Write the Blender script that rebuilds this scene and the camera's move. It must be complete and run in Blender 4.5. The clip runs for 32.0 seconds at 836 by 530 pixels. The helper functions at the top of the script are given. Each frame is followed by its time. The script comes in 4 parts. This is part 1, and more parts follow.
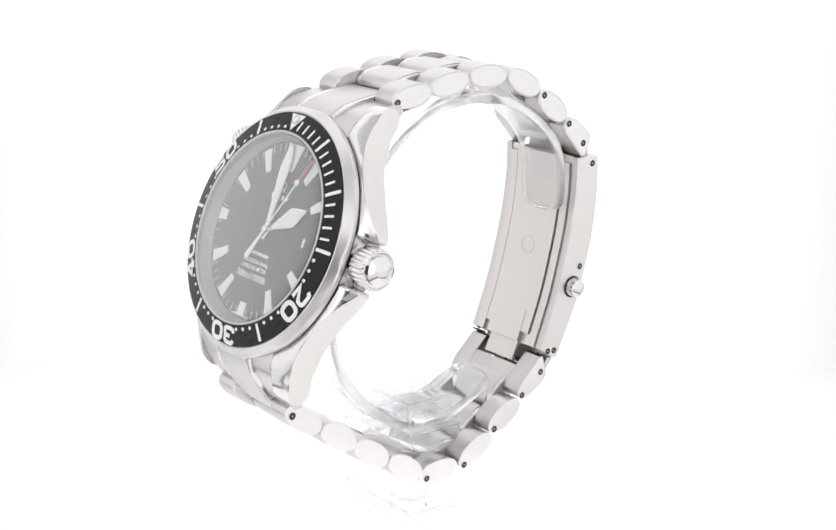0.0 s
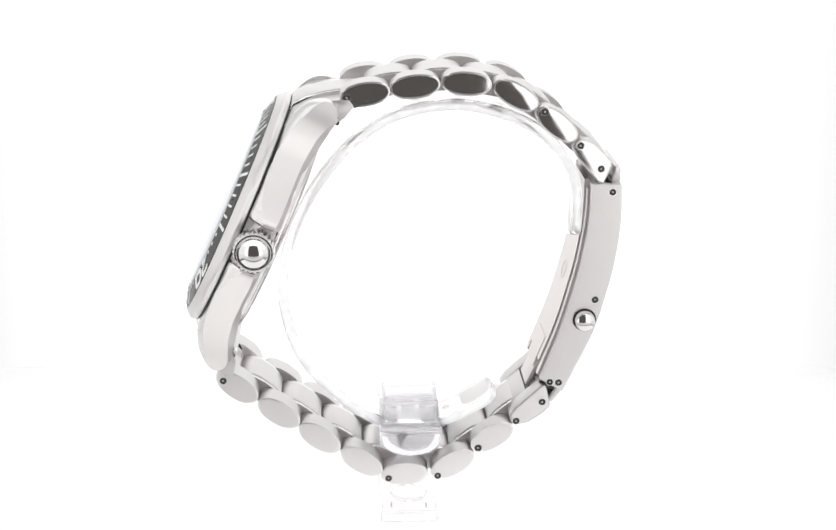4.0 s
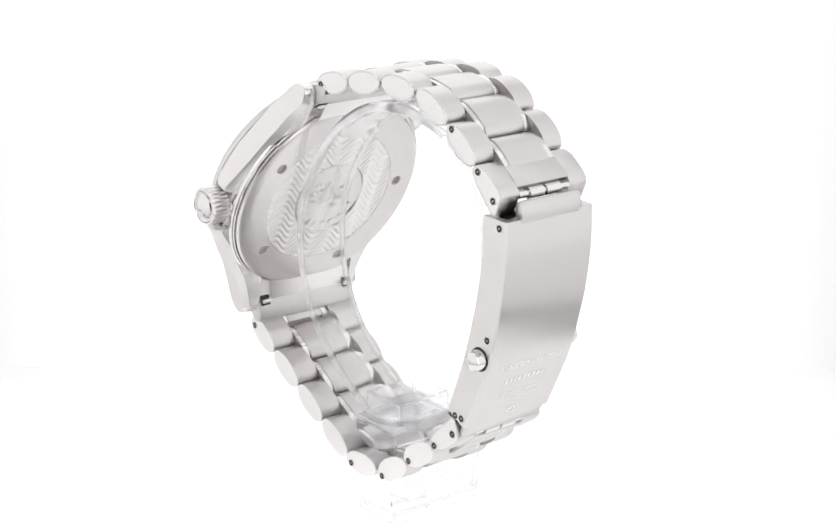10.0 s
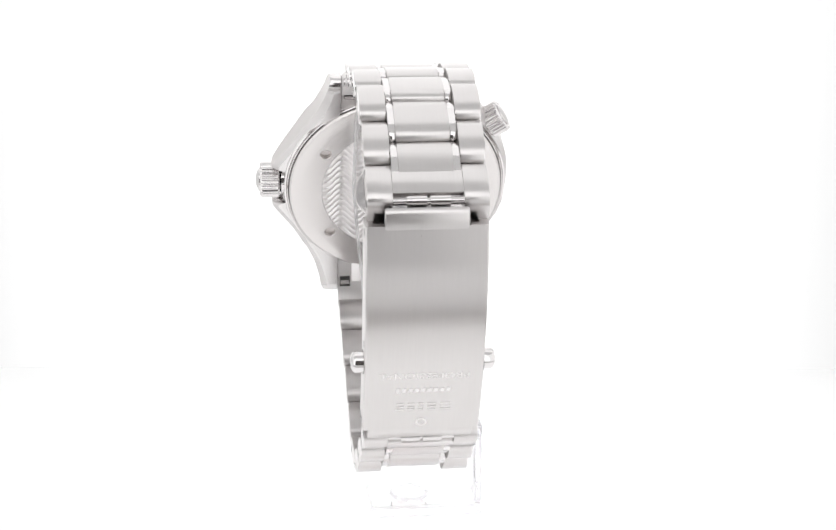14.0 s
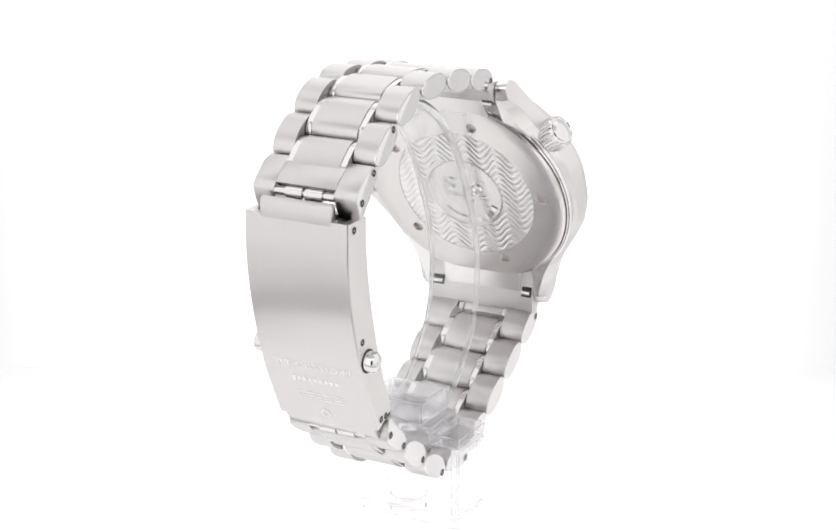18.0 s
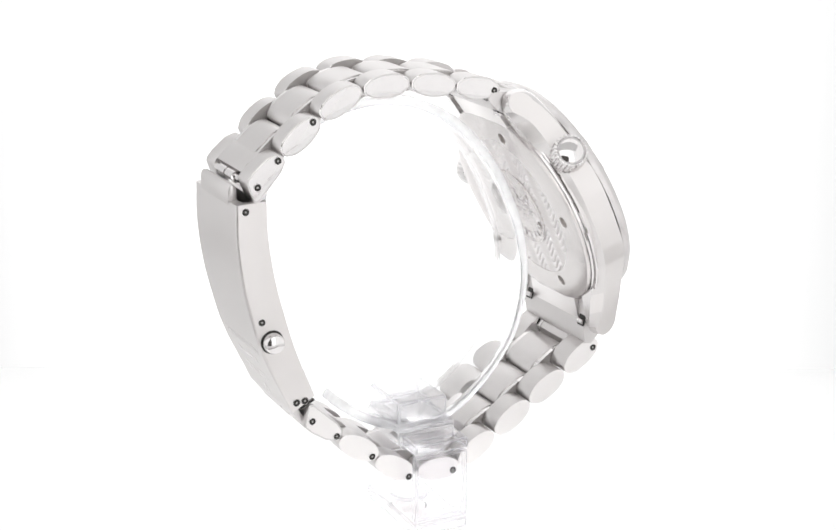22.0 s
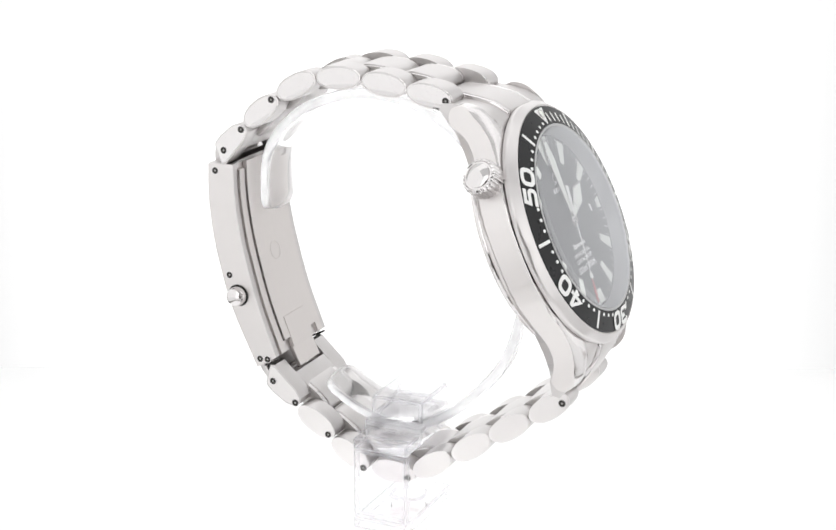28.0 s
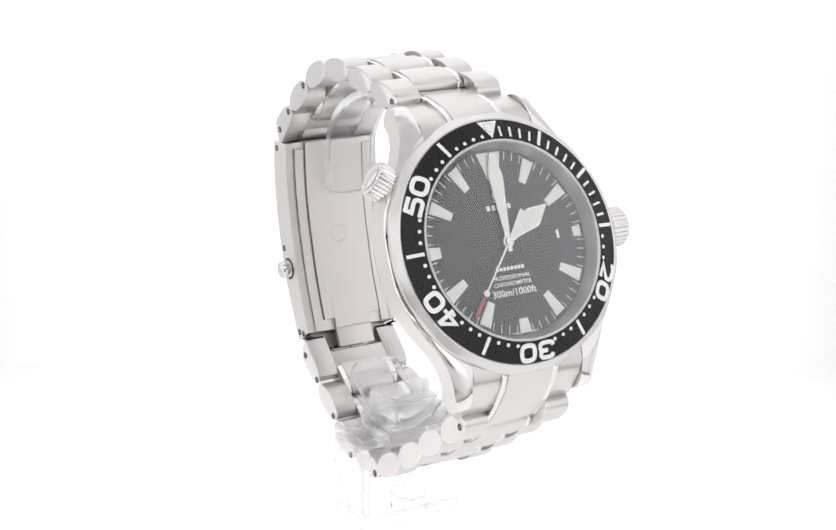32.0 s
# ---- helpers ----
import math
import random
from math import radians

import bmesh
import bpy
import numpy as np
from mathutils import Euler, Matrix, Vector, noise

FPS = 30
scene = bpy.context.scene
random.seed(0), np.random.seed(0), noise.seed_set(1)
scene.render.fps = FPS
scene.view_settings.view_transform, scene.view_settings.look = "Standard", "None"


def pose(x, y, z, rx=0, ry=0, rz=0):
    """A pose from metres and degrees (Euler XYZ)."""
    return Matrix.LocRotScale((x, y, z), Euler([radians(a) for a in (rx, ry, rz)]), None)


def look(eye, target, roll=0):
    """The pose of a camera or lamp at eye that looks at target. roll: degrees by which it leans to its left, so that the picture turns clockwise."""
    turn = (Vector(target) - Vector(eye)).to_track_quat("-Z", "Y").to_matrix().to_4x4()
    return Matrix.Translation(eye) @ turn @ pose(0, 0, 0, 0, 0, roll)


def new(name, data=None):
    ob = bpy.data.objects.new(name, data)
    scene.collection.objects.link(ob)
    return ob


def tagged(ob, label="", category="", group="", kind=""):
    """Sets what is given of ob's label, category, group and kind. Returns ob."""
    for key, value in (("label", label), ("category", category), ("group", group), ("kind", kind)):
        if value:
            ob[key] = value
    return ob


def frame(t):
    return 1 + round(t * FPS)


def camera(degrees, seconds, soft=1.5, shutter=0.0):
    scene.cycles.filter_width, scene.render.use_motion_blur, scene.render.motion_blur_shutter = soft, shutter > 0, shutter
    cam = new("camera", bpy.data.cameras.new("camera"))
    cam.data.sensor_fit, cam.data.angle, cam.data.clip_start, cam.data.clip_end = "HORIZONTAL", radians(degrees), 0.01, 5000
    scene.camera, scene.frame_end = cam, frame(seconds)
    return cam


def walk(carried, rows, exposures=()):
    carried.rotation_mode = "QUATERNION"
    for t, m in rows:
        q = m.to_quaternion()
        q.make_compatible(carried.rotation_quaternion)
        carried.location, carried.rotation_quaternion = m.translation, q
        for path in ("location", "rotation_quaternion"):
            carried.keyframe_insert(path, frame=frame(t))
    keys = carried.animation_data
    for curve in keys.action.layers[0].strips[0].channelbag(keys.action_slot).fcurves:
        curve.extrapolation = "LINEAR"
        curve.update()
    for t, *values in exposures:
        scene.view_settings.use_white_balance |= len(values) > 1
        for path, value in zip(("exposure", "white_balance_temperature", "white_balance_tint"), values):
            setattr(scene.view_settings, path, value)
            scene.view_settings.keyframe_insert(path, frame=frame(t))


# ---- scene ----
from collections import namedtuple

# ---- camera: stands still before the open front of a small light tent ----
AXIS = 0.075            # height above the floor of the fitted origin on the turning axis
EYE = Vector((0.0, -0.270, AXIS + 0.07566))
_a, _b = radians(0.307), radians(-16.545)
AIM = EYE + Vector((math.sin(_a) * math.cos(_b), math.cos(_a) * math.cos(_b), math.sin(_b)))
cam = camera(28.14, 32.0, soft=1.6)
walk(cam, [(0.0, look(EYE, AIM, 0.256)), (32.0, look(EYE, AIM, 0.256))])

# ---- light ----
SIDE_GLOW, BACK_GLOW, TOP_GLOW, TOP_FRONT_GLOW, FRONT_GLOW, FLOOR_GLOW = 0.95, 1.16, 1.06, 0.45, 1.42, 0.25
world = bpy.data.worlds.new("dim_studio")
world.use_nodes = True
world.node_tree.nodes["Background"].inputs[0].default_value = (0.115, 0.107, 0.102, 1)
world.node_tree.nodes["Background"].inputs[1].default_value = 1.0
scene.world = world
scene.view_settings.exposure = 0.0

MM = 0.001


# ---- materials ----
def mat(name, base, rough=0.5, metal=0.0, **more):
    m = bpy.data.materials.new(name)
    m.use_nodes = True
    b = m.node_tree.nodes["Principled BSDF"]
    b.inputs["Base Color"].default_value = (*base, 1)
    b.inputs["Roughness"].default_value = rough
    b.inputs["Metallic"].default_value = metal
    for k, v in more.items():
        b.inputs[k.replace("_", " ")].default_value = v
    return m


def noise_on(m, scale, stretch, rough=(0.2, 0.4), bump=0.0, tint=None, detail=3.0):
    """Grain that drives roughness, relief and a slight change of colour."""
    nt = m.node_tree
    b = nt.nodes["Principled BSDF"]
    co = nt.nodes.new("ShaderNodeTexCoord")
    mp = nt.nodes.new("ShaderNodeMapping")
    mp.inputs["Scale"].default_value = stretch
    nt.links.new(co.outputs["Object"], mp.inputs["Vector"])
    nz = nt.nodes.new("ShaderNodeTexNoise")
    nz.inputs["Scale"].default_value = scale
    nz.inputs["Detail"].default_value = detail
    nt.links.new(mp.outputs["Vector"], nz.inputs["Vector"])
    big = nt.nodes.new("ShaderNodeTexNoise")
    big.inputs["Scale"].default_value = 160.0
    big.inputs["Detail"].default_value = 2.0
    nt.links.new(co.outputs["Object"], big.inputs["Vector"])
    mix = nt.nodes.new("ShaderNodeMath")
    mix.operation = "MULTIPLY_ADD"
    mix.inputs[1].default_value = 0.35
    nt.links.new(big.outputs["Fac"], mix.inputs[0])
    half = nt.nodes.new("ShaderNodeMath")
    half.operation = "MULTIPLY"
    half.inputs[1].default_value = 0.65
    nt.links.new(nz.outputs["Fac"], half.inputs[0])
    nt.links.new(half.outputs[0], mix.inputs[2])
    mr = nt.nodes.new("ShaderNodeMapRange")
    mr.inputs["From Min"].default_value, mr.inputs["From Max"].default_value = 0.25, 0.75
    mr.inputs["To Min"].default_value, mr.inputs["To Max"].default_value = rough
    nt.links.new(mix.outputs[0], mr.inputs["Value"])
    nt.links.new(mr.outputs["Result"], b.inputs["Roughness"])
    if tint:
        ramp = nt.nodes.new("ShaderNodeMix")
        ramp.data_type = "RGBA"
        ramp.inputs["A"].default_value = (*tint[0], 1)
        ramp.inputs["B"].default_value = (*tint[1], 1)
        nt.links.new(mix.outputs[0], ramp.inputs["Factor"])
        nt.links.new(ramp.outputs["Result"], b.inputs["Base Color"])
    if bump:
        bp = nt.nodes.new("ShaderNodeBump")
        bp.inputs["Strength"].default_value = bump
        bp.inputs["Distance"].default_value = 0.00004
        nt.links.new(nz.outputs["Fac"], bp.inputs["Height"])
        nt.links.new(bp.outputs["Normal"], b.inputs["Normal"])
    return m


BRUSHED = noise_on(mat("brushed_steel", (0.62, 0.61, 0.6), 0.3, 1.0), 1.0, (7000, 150, 150), (0.27, 0.35), 0.0,
                   ((0.58, 0.56, 0.555), (0.65, 0.629, 0.624)))
_nt = BRUSHED.node_tree
_tan = _nt.nodes.new("ShaderNodeTangent")
_tan.direction_type, _tan.axis = "RADIAL", "X"
_pb = _nt.nodes["Principled BSDF"]
_nt.links.new(_tan.outputs["Tangent"], _pb.inputs["Tangent"])
_pb.inputs["Anisotropic"].default_value, _pb.inputs["Anisotropic Rotation"].default_value = 0.75, 0.25
SATIN = noise_on(mat("satin_steel", (0.6, 0.59, 0.58), 0.3, 1.0), 1.0, (300, 300, 300), (0.29, 0.35), 0.0,
                 ((0.785, 0.761, 0.755), (0.84, 0.816, 0.81)))
FLANK = noise_on(mat("matt_brushed_flank", (0.72, 0.7, 0.69), 0.38, 1.0), 1.0, (150, 150, 150), (0.34, 0.42), 0.0,
                 ((0.67, 0.646, 0.638), (0.73, 0.704, 0.696)))
INNER = noise_on(mat("stamped_inner_steel", (0.6, 0.57, 0.55), 0.4, 1.0), 1.0, (2500, 200, 200), (0.34, 0.46), 0.03,
                 ((0.63, 0.597, 0.583), (0.70, 0.666, 0.652)))
POLISHED = noise_on(mat("polished_steel", (0.66, 0.65, 0.64), 0.07, 1.0), 1.0, (700, 700, 700), (0.04, 0.11), 0.0,
                    ((0.67, 0.65, 0.648), (0.72, 0.70, 0.698)))
BEZEL = noise_on(mat("turned_bezel_steel", (0.62, 0.6, 0.59), 0.36, 1.0), 1.0, (300, 300, 300), (0.33, 0.39), 0.0,
                 ((0.61, 0.59, 0.586), (0.67, 0.649, 0.645)))
BEVEL = noise_on(mat("worn_polished_steel", (0.66, 0.64, 0.63), 0.16, 1.0), 1.0, (400, 400, 400), (0.13, 0.2), 0.0,
                 ((0.68, 0.66, 0.658), (0.73, 0.71, 0.708)))
LINK_SIDE = noise_on(mat("polished_link_side", (0.76, 0.74, 0.738), 0.08, 1.0), 1.0, (500, 500, 500), (0.05, 0.1), 0.0,
                     ((0.69, 0.67, 0.668), (0.74, 0.72, 0.718)))
# Darker, rougher steel for faces between links and for pin heads.
DULL = noise_on(mat("darker_rough_steel", (0.3, 0.28, 0.27), 0.5, 1.0), 1.0, (900, 900, 900), (0.45, 0.6), 0.0,
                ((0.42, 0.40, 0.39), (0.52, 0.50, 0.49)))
BACK = noise_on(mat("turned_case_back_steel", (0.7, 0.68, 0.67), 0.22, 1.0), 1.0, (60, 60, 60), (0.25, 0.28), 0.0,
                ((0.645, 0.62, 0.613), (0.69, 0.664, 0.657)))
RELIEF = noise_on(mat("stamped_relief_steel", (0.76, 0.74, 0.73), 0.3, 1.0), 1.0, (300, 300, 300), (0.28, 0.34), 0.0,
                  ((0.76, 0.735, 0.73), (0.82, 0.795, 0.79)))
# Near-black that puts the shade of holes and gaps into the colour.
GROOVE = noise_on(mat("painted_recess_shade", (0.025, 0.023, 0.021), 0.6, 0.3), 1.0, (2500, 2500, 2500), (0.4, 0.7))
INSERT = noise_on(mat("black_anodised_insert", (0.012, 0.012, 0.013), 0.3, 0.0, Specular_IOR_Level=0.2), 1.0, (300, 300, 300), (0.26, 0.30), 0.0,
                  ((0.010, 0.010, 0.011), (0.016, 0.016, 0.017)))
DIAL = noise_on(mat("black_dial_lacquer", (0.012, 0.012, 0.013), 0.3), 1.0, (300, 300, 300), (0.30, 0.33), 0.0,
                ((0.010, 0.010, 0.011), (0.017, 0.017, 0.018)))
PRINT = noise_on(mat("white_print", (0.78, 0.78, 0.77), 0.5), 1.0, (5000, 5000, 5000), (0.45, 0.6), 0.0,
                 ((0.74, 0.74, 0.73), (0.82, 0.82, 0.81)))
LUME = noise_on(mat("pale_luminous_paint", (0.76, 0.78, 0.73), 0.6), 1.0, (5000, 5000, 5000), (0.5, 0.7), 0.1,
                ((0.72, 0.745, 0.69), (0.80, 0.82, 0.78)))
RED = noise_on(mat("red_enamel", (0.42, 0.03, 0.03), 0.35), 1.0, (5000, 5000, 5000), (0.3, 0.45))
REHAUT = noise_on(mat("grey_inner_ring", (0.5, 0.5, 0.505), 0.35, 0.9), 1.0, (3000, 3000, 3000), (0.3, 0.4))


def glass_sheet(name, f0, rough, clear=(1.0, 1.0, 1.0), rise=5.0):
    """A clear pane: light goes straight on, and the surface mirrors more the flatter it is seen."""
    m = bpy.data.materials.new(name)
    m.use_nodes = True
    nt = m.node_tree
    nt.nodes.clear()
    out = nt.nodes.new("ShaderNodeOutputMaterial")
    tr = nt.nodes.new("ShaderNodeBsdfTransparent")
    tr.inputs["Color"].default_value = (*clear, 1)
    gl = nt.nodes.new("ShaderNodeBsdfGlossy")
    gl.inputs["Color"].default_value = (0.85, 0.86, 0.89, 1)
    gl.inputs["Roughness"].default_value = rough
    lw = nt.nodes.new("ShaderNodeLayerWeight")
    lw.inputs["Blend"].default_value = 0.5
    pw = nt.nodes.new("ShaderNodeMath")
    pw.operation = "POWER"
    pw.inputs[1].default_value = rise
    nt.links.new(lw.outputs["Facing"], pw.inputs[0])
    k = nt.nodes.new("ShaderNodeMath")
    k.operation = "MULTIPLY_ADD"
    k.inputs[1].default_value, k.inputs[2].default_value = 1 - f0, f0
    nt.links.new(pw.outputs[0], k.inputs[0])
    mx = nt.nodes.new("ShaderNodeMixShader")
    nt.links.new(k.outputs[0], mx.inputs[0])
    nt.links.new(tr.outputs[0], mx.inputs[1])
    nt.links.new(gl.outputs[0], mx.inputs[2])
    nt.links.new(mx.outputs[0], out.inputs["Surface"])
    return m


CRYSTAL = glass_sheet("sapphire_crystal", 0.1, 0.02, (1.0, 1.0, 1.0), 1.75)


def clear_plastic(name, ior, rough, white_mix=0.0, tint=(1.0, 1.0, 1.0), gloss=0.8):
    """Clear acrylic, partly mixed with white scatter that stands in for bright edge glints and inner reflections."""
    m = mat(name, tint, rough, 0.0, IOR=ior, Transmission_Weight=1.0, Coat_Weight=gloss, Coat_IOR=1.49, Coat_Roughness=0.05)
    nt = m.node_tree
    b, out = nt.nodes["Principled BSDF"], nt.nodes["Material Output"]
    co, nz = nt.nodes.new("ShaderNodeTexCoord"), nt.nodes.new("ShaderNodeTexNoise")
    nz.inputs["Scale"].default_value = 260.0
    nt.links.new(co.outputs["Object"], nz.inputs["Vector"])
    share = nt.nodes.new("ShaderNodeMapRange")
    share.inputs["To Min"].default_value, share.inputs["To Max"].default_value = white_mix * 0.5, min(1.0, white_mix * 1.5)
    nt.links.new(nz.outputs["Fac"], share.inputs["Value"])
    df, tl, two, mx = (nt.nodes.new("ShaderNode" + k) for k in ("BsdfDiffuse", "BsdfTranslucent", "MixShader", "MixShader"))
    for n in (df, tl):
        n.inputs["Color"].default_value = (0.98, 0.975, 0.99, 1)
    two.inputs[0].default_value = 0.85
    nt.links.new(df.outputs[0], two.inputs[1])
    nt.links.new(tl.outputs[0], two.inputs[2])
    nt.links.new(share.outputs["Result"], mx.inputs[0])
    nt.links.new(b.outputs[0], mx.inputs[1])
    nt.links.new(two.outputs[0], mx.inputs[2])
    nt.links.new(mx.outputs[0], out.inputs["Surface"])
    return m


ACRYLIC = clear_plastic("clear_acrylic", 1.03, 0.02, 0.02, (0.985, 0.98, 0.993))
BLOCK = clear_plastic("moulded_clip_acrylic", 1.04, 0.03, 0.13, (0.994, 0.99, 0.998))
CUFF = clear_plastic("clear_moulded_cuff", 1.1, 0.03, 0.06)
# Whitened edges stand in for the glints along the plastic.
CUFF_EDGE = clear_plastic("whitened_cuff_edge", 1.04, 0.2, 0.32, gloss=0.1)
FAINT_EDGE = clear_plastic("tinted_outline_edge", 1.03, 0.1, 0.3, (0.96, 0.95, 0.98))
POST = clear_plastic("faintly_rosy_acrylic", 1.06, 0.05, 0.03, (1.0, 0.965, 0.96))


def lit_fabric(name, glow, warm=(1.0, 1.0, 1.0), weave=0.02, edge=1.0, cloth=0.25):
    """White tent cloth whose own glow replaces lamps outside, with slow unevenness, and set fainter towards its sides
    where edge is below 1.
    """
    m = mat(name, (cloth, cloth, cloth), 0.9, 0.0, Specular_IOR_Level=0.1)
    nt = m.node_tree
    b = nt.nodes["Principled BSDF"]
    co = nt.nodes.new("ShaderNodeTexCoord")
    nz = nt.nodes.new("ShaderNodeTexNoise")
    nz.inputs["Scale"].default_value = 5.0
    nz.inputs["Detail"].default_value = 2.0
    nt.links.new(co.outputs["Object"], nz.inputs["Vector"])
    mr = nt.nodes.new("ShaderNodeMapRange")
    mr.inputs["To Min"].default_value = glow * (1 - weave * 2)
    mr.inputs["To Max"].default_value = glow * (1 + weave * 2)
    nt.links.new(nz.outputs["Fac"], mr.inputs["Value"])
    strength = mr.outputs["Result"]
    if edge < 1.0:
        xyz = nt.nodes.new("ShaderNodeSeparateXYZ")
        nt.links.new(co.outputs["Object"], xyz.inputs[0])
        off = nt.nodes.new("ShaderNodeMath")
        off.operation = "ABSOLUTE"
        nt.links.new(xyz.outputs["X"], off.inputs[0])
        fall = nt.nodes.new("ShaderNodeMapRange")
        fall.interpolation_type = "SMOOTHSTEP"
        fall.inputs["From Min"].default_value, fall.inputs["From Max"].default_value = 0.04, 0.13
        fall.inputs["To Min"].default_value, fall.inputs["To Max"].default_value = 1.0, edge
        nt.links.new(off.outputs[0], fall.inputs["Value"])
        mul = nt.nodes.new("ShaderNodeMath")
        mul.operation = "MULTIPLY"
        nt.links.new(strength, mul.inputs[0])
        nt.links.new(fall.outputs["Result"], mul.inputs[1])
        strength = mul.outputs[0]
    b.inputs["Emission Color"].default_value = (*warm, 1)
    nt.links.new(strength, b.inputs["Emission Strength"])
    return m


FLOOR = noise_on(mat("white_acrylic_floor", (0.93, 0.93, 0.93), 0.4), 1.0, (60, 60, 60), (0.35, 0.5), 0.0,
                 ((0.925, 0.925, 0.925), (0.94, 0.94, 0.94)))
GLOWING_FLOOR = FLOOR.copy()     # glow added to the unseen board to brighten what the steel mirrors from below
GLOWING_FLOOR.name = "lit_acrylic_floor"
GLOWING_FLOOR.node_tree.nodes["Principled BSDF"].inputs["Emission Color"].default_value = (1.0, 1.0, 1.0, 1)
GLOWING_FLOOR.node_tree.nodes["Principled BSDF"].inputs["Emission Strength"].default_value = FLOOR_GLOW

# Unseen; gives the steel a darker band to mirror.
TABLE = noise_on(mat("warm_grey_table", (0.46, 0.43, 0.415), 0.6), 1.0, (400, 30, 400), (0.5, 0.7), 0.0, ((0.42, 0.39, 0.375), (0.5, 0.47, 0.455)))


# ---- mesh helpers ----
def part(name, bm, material, parent, label="", angle=32):
    """Links a bmesh as one mesh object under a thing or a part."""
    bmesh.ops.recalc_face_normals(bm, faces=bm.faces)
    lim = radians(angle)
    for f in bm.faces:
        f.smooth = True
    for e in bm.edges:
        if len(e.link_faces) != 2 or e.calc_face_angle(0) > lim:
            e.smooth = False
    me = bpy.data.meshes.new(name)
    bm.to_mesh(me)
    bm.free()
    me.materials.append(material)
    ob = new(name, me)
    ob.parent = parent
    if label:
        ob["label"] = label
    return ob


def thing(name, label, category, group="", kind=""):
    return tagged(new(name), label, category, group, kind)


def lathe(profile, M, seg=96, close=False, wave=None):
    """Turns (r, z) in millimetres about the z axis of M."""
    bm = bmesh.new()
    rings = []
    for j, (r, z) in enumerate(profile):
        if r < 1e-6:
            rings.append([bm.verts.new(M @ Vector((0, 0, z)))])
            continue
        ring = []
        for i in range(seg):
            a = 2 * math.pi * i / seg
            rr = r + (wave(j, a) if wave else 0)
            ring.append(bm.verts.new(M @ Vector((rr * math.cos(a), rr * math.sin(a), z))))
        rings.append(ring)
    pairs = list(zip(rings, rings[1:])) + ([(rings[-1], rings[0])] if close else [])
    for p, q in pairs:
        for i in range(seg):
            k = (i + 1) % seg
            if len(p) == 1 and len(q) > 1:
                bm.faces.new((p[0], q[i], q[k]))
            elif len(q) == 1 and len(p) > 1:
                bm.faces.new((p[i], p[k], q[0]))
            elif len(p) > 1:
                bm.faces.new((p[i], p[k], q[k], q[i]))
    return bm


def loft(sections, closed_ends=True, bm=None):
    """Skins closed sections that have the same number of points."""
    bm = bm or bmesh.new()
    rows = [[bm.verts.new(p) for p in s] for s in sections]
    n = len(rows[0])
    for p, q in zip(rows, rows[1:]):
        for i in range(n):
            bm.faces.new((p[i], p[(i + 1) % n], q[(i + 1) % n], q[i]))
    if closed_ends:
        bm.faces.new(rows[0])
        bm.faces.new(list(reversed(rows[-1])))
    return bm


def prism(poly, x0, x1, M, bevel=0.15, segs=2, bm=None):
    """A profile (a, b) run along the x axis of M from x0 to x1, with rounded rims."""
    own = bmesh.new()
    A = [own.verts.new(M @ Vector((x0, a, b))) for a, b in poly]
    B = [own.verts.new(M @ Vector((x1, a, b))) for a, b in poly]
    n = len(poly)
    ca, cb = own.faces.new(A), own.faces.new(list(reversed(B)))
    for i in range(n):
        own.faces.new((A[i], B[i], B[(i + 1) % n], A[(i + 1) % n]))
    if bevel:
        rim = list(set(ca.edges) | set(cb.edges))
        bmesh.ops.bevel(own, geom=rim, offset=bevel * MM, segments=segs, profile=0.6, affect="EDGES", clamp_overlap=True)
    if bm is None:
        return own
    tmp = bpy.data.meshes.new("t")
    own.to_mesh(tmp)
    own.free()
    bm.from_mesh(tmp)
    bpy.data.meshes.remove(tmp)
    return bm


def box(x0, x1, y0, y1, z0, z1, M, bevel=0.2, segs=2):
    bm = prism([(y0, z0), (y1, z0), (y1, z1), (y0, z1)], x0, x1, M, 0)
    if bevel:
        bmesh.ops.bevel(bm, geom=list(bm.edges), offset=bevel * MM, segments=segs, profile=0.6, affect="EDGES", clamp_overlap=True)
    return bm


def plate(points, z0, z1, M, bevel=0.0):
    """A flat outline (x, y) with thickness from z0 to z1."""
    bm = bmesh.new()
    A = [bm.verts.new(M @ Vector((x, y, z0))) for x, y in points]
    B = [bm.verts.new(M @ Vector((x, y, z1))) for x, y in points]
    n = len(points)
    bm.faces.new(list(reversed(A)))
    top = bm.faces.new(B)
    for i in range(n):
        bm.faces.new((A[i], A[(i + 1) % n], B[(i + 1) % n], B[i]))
    if bevel:
        bmesh.ops.bevel(bm, geom=list(top.edges), offset=bevel * MM, segments=1, profile=0.5, affect="EDGES", clamp_overlap=True)
    return bm


def oval(a, b, n=24, e=2.3):
    out = []
    for i in range(n):
        t = 2 * math.pi * i / n
        c, s = math.cos(t), math.sin(t)
        out.append((a * math.copysign(abs(c) ** (2 / e), c), b * math.copysign(abs(s) ** (2 / e), s)))
    return out


def spline(pts, n):
    """Points along a smooth curve through pts."""
    pts = [Vector(p) for p in pts]
    ext = [pts[0] * 2 - pts[1], *pts, pts[-1] * 2 - pts[-2]]
    out = []
    for k in range(n):
        u = k / (n - 1) * (len(pts) - 1)
        i = min(int(u), len(pts) - 2)
        f = u - i
        p0, p1, p2, p3 = ext[i:i + 4]
        out.append(0.5 * (2 * p1 + (p2 - p0) * f + (2 * p0 - 5 * p1 + 4 * p2 - p3) * f * f + (3 * p1 - p0 - 3 * p2 + p3) * f ** 3))
    return out


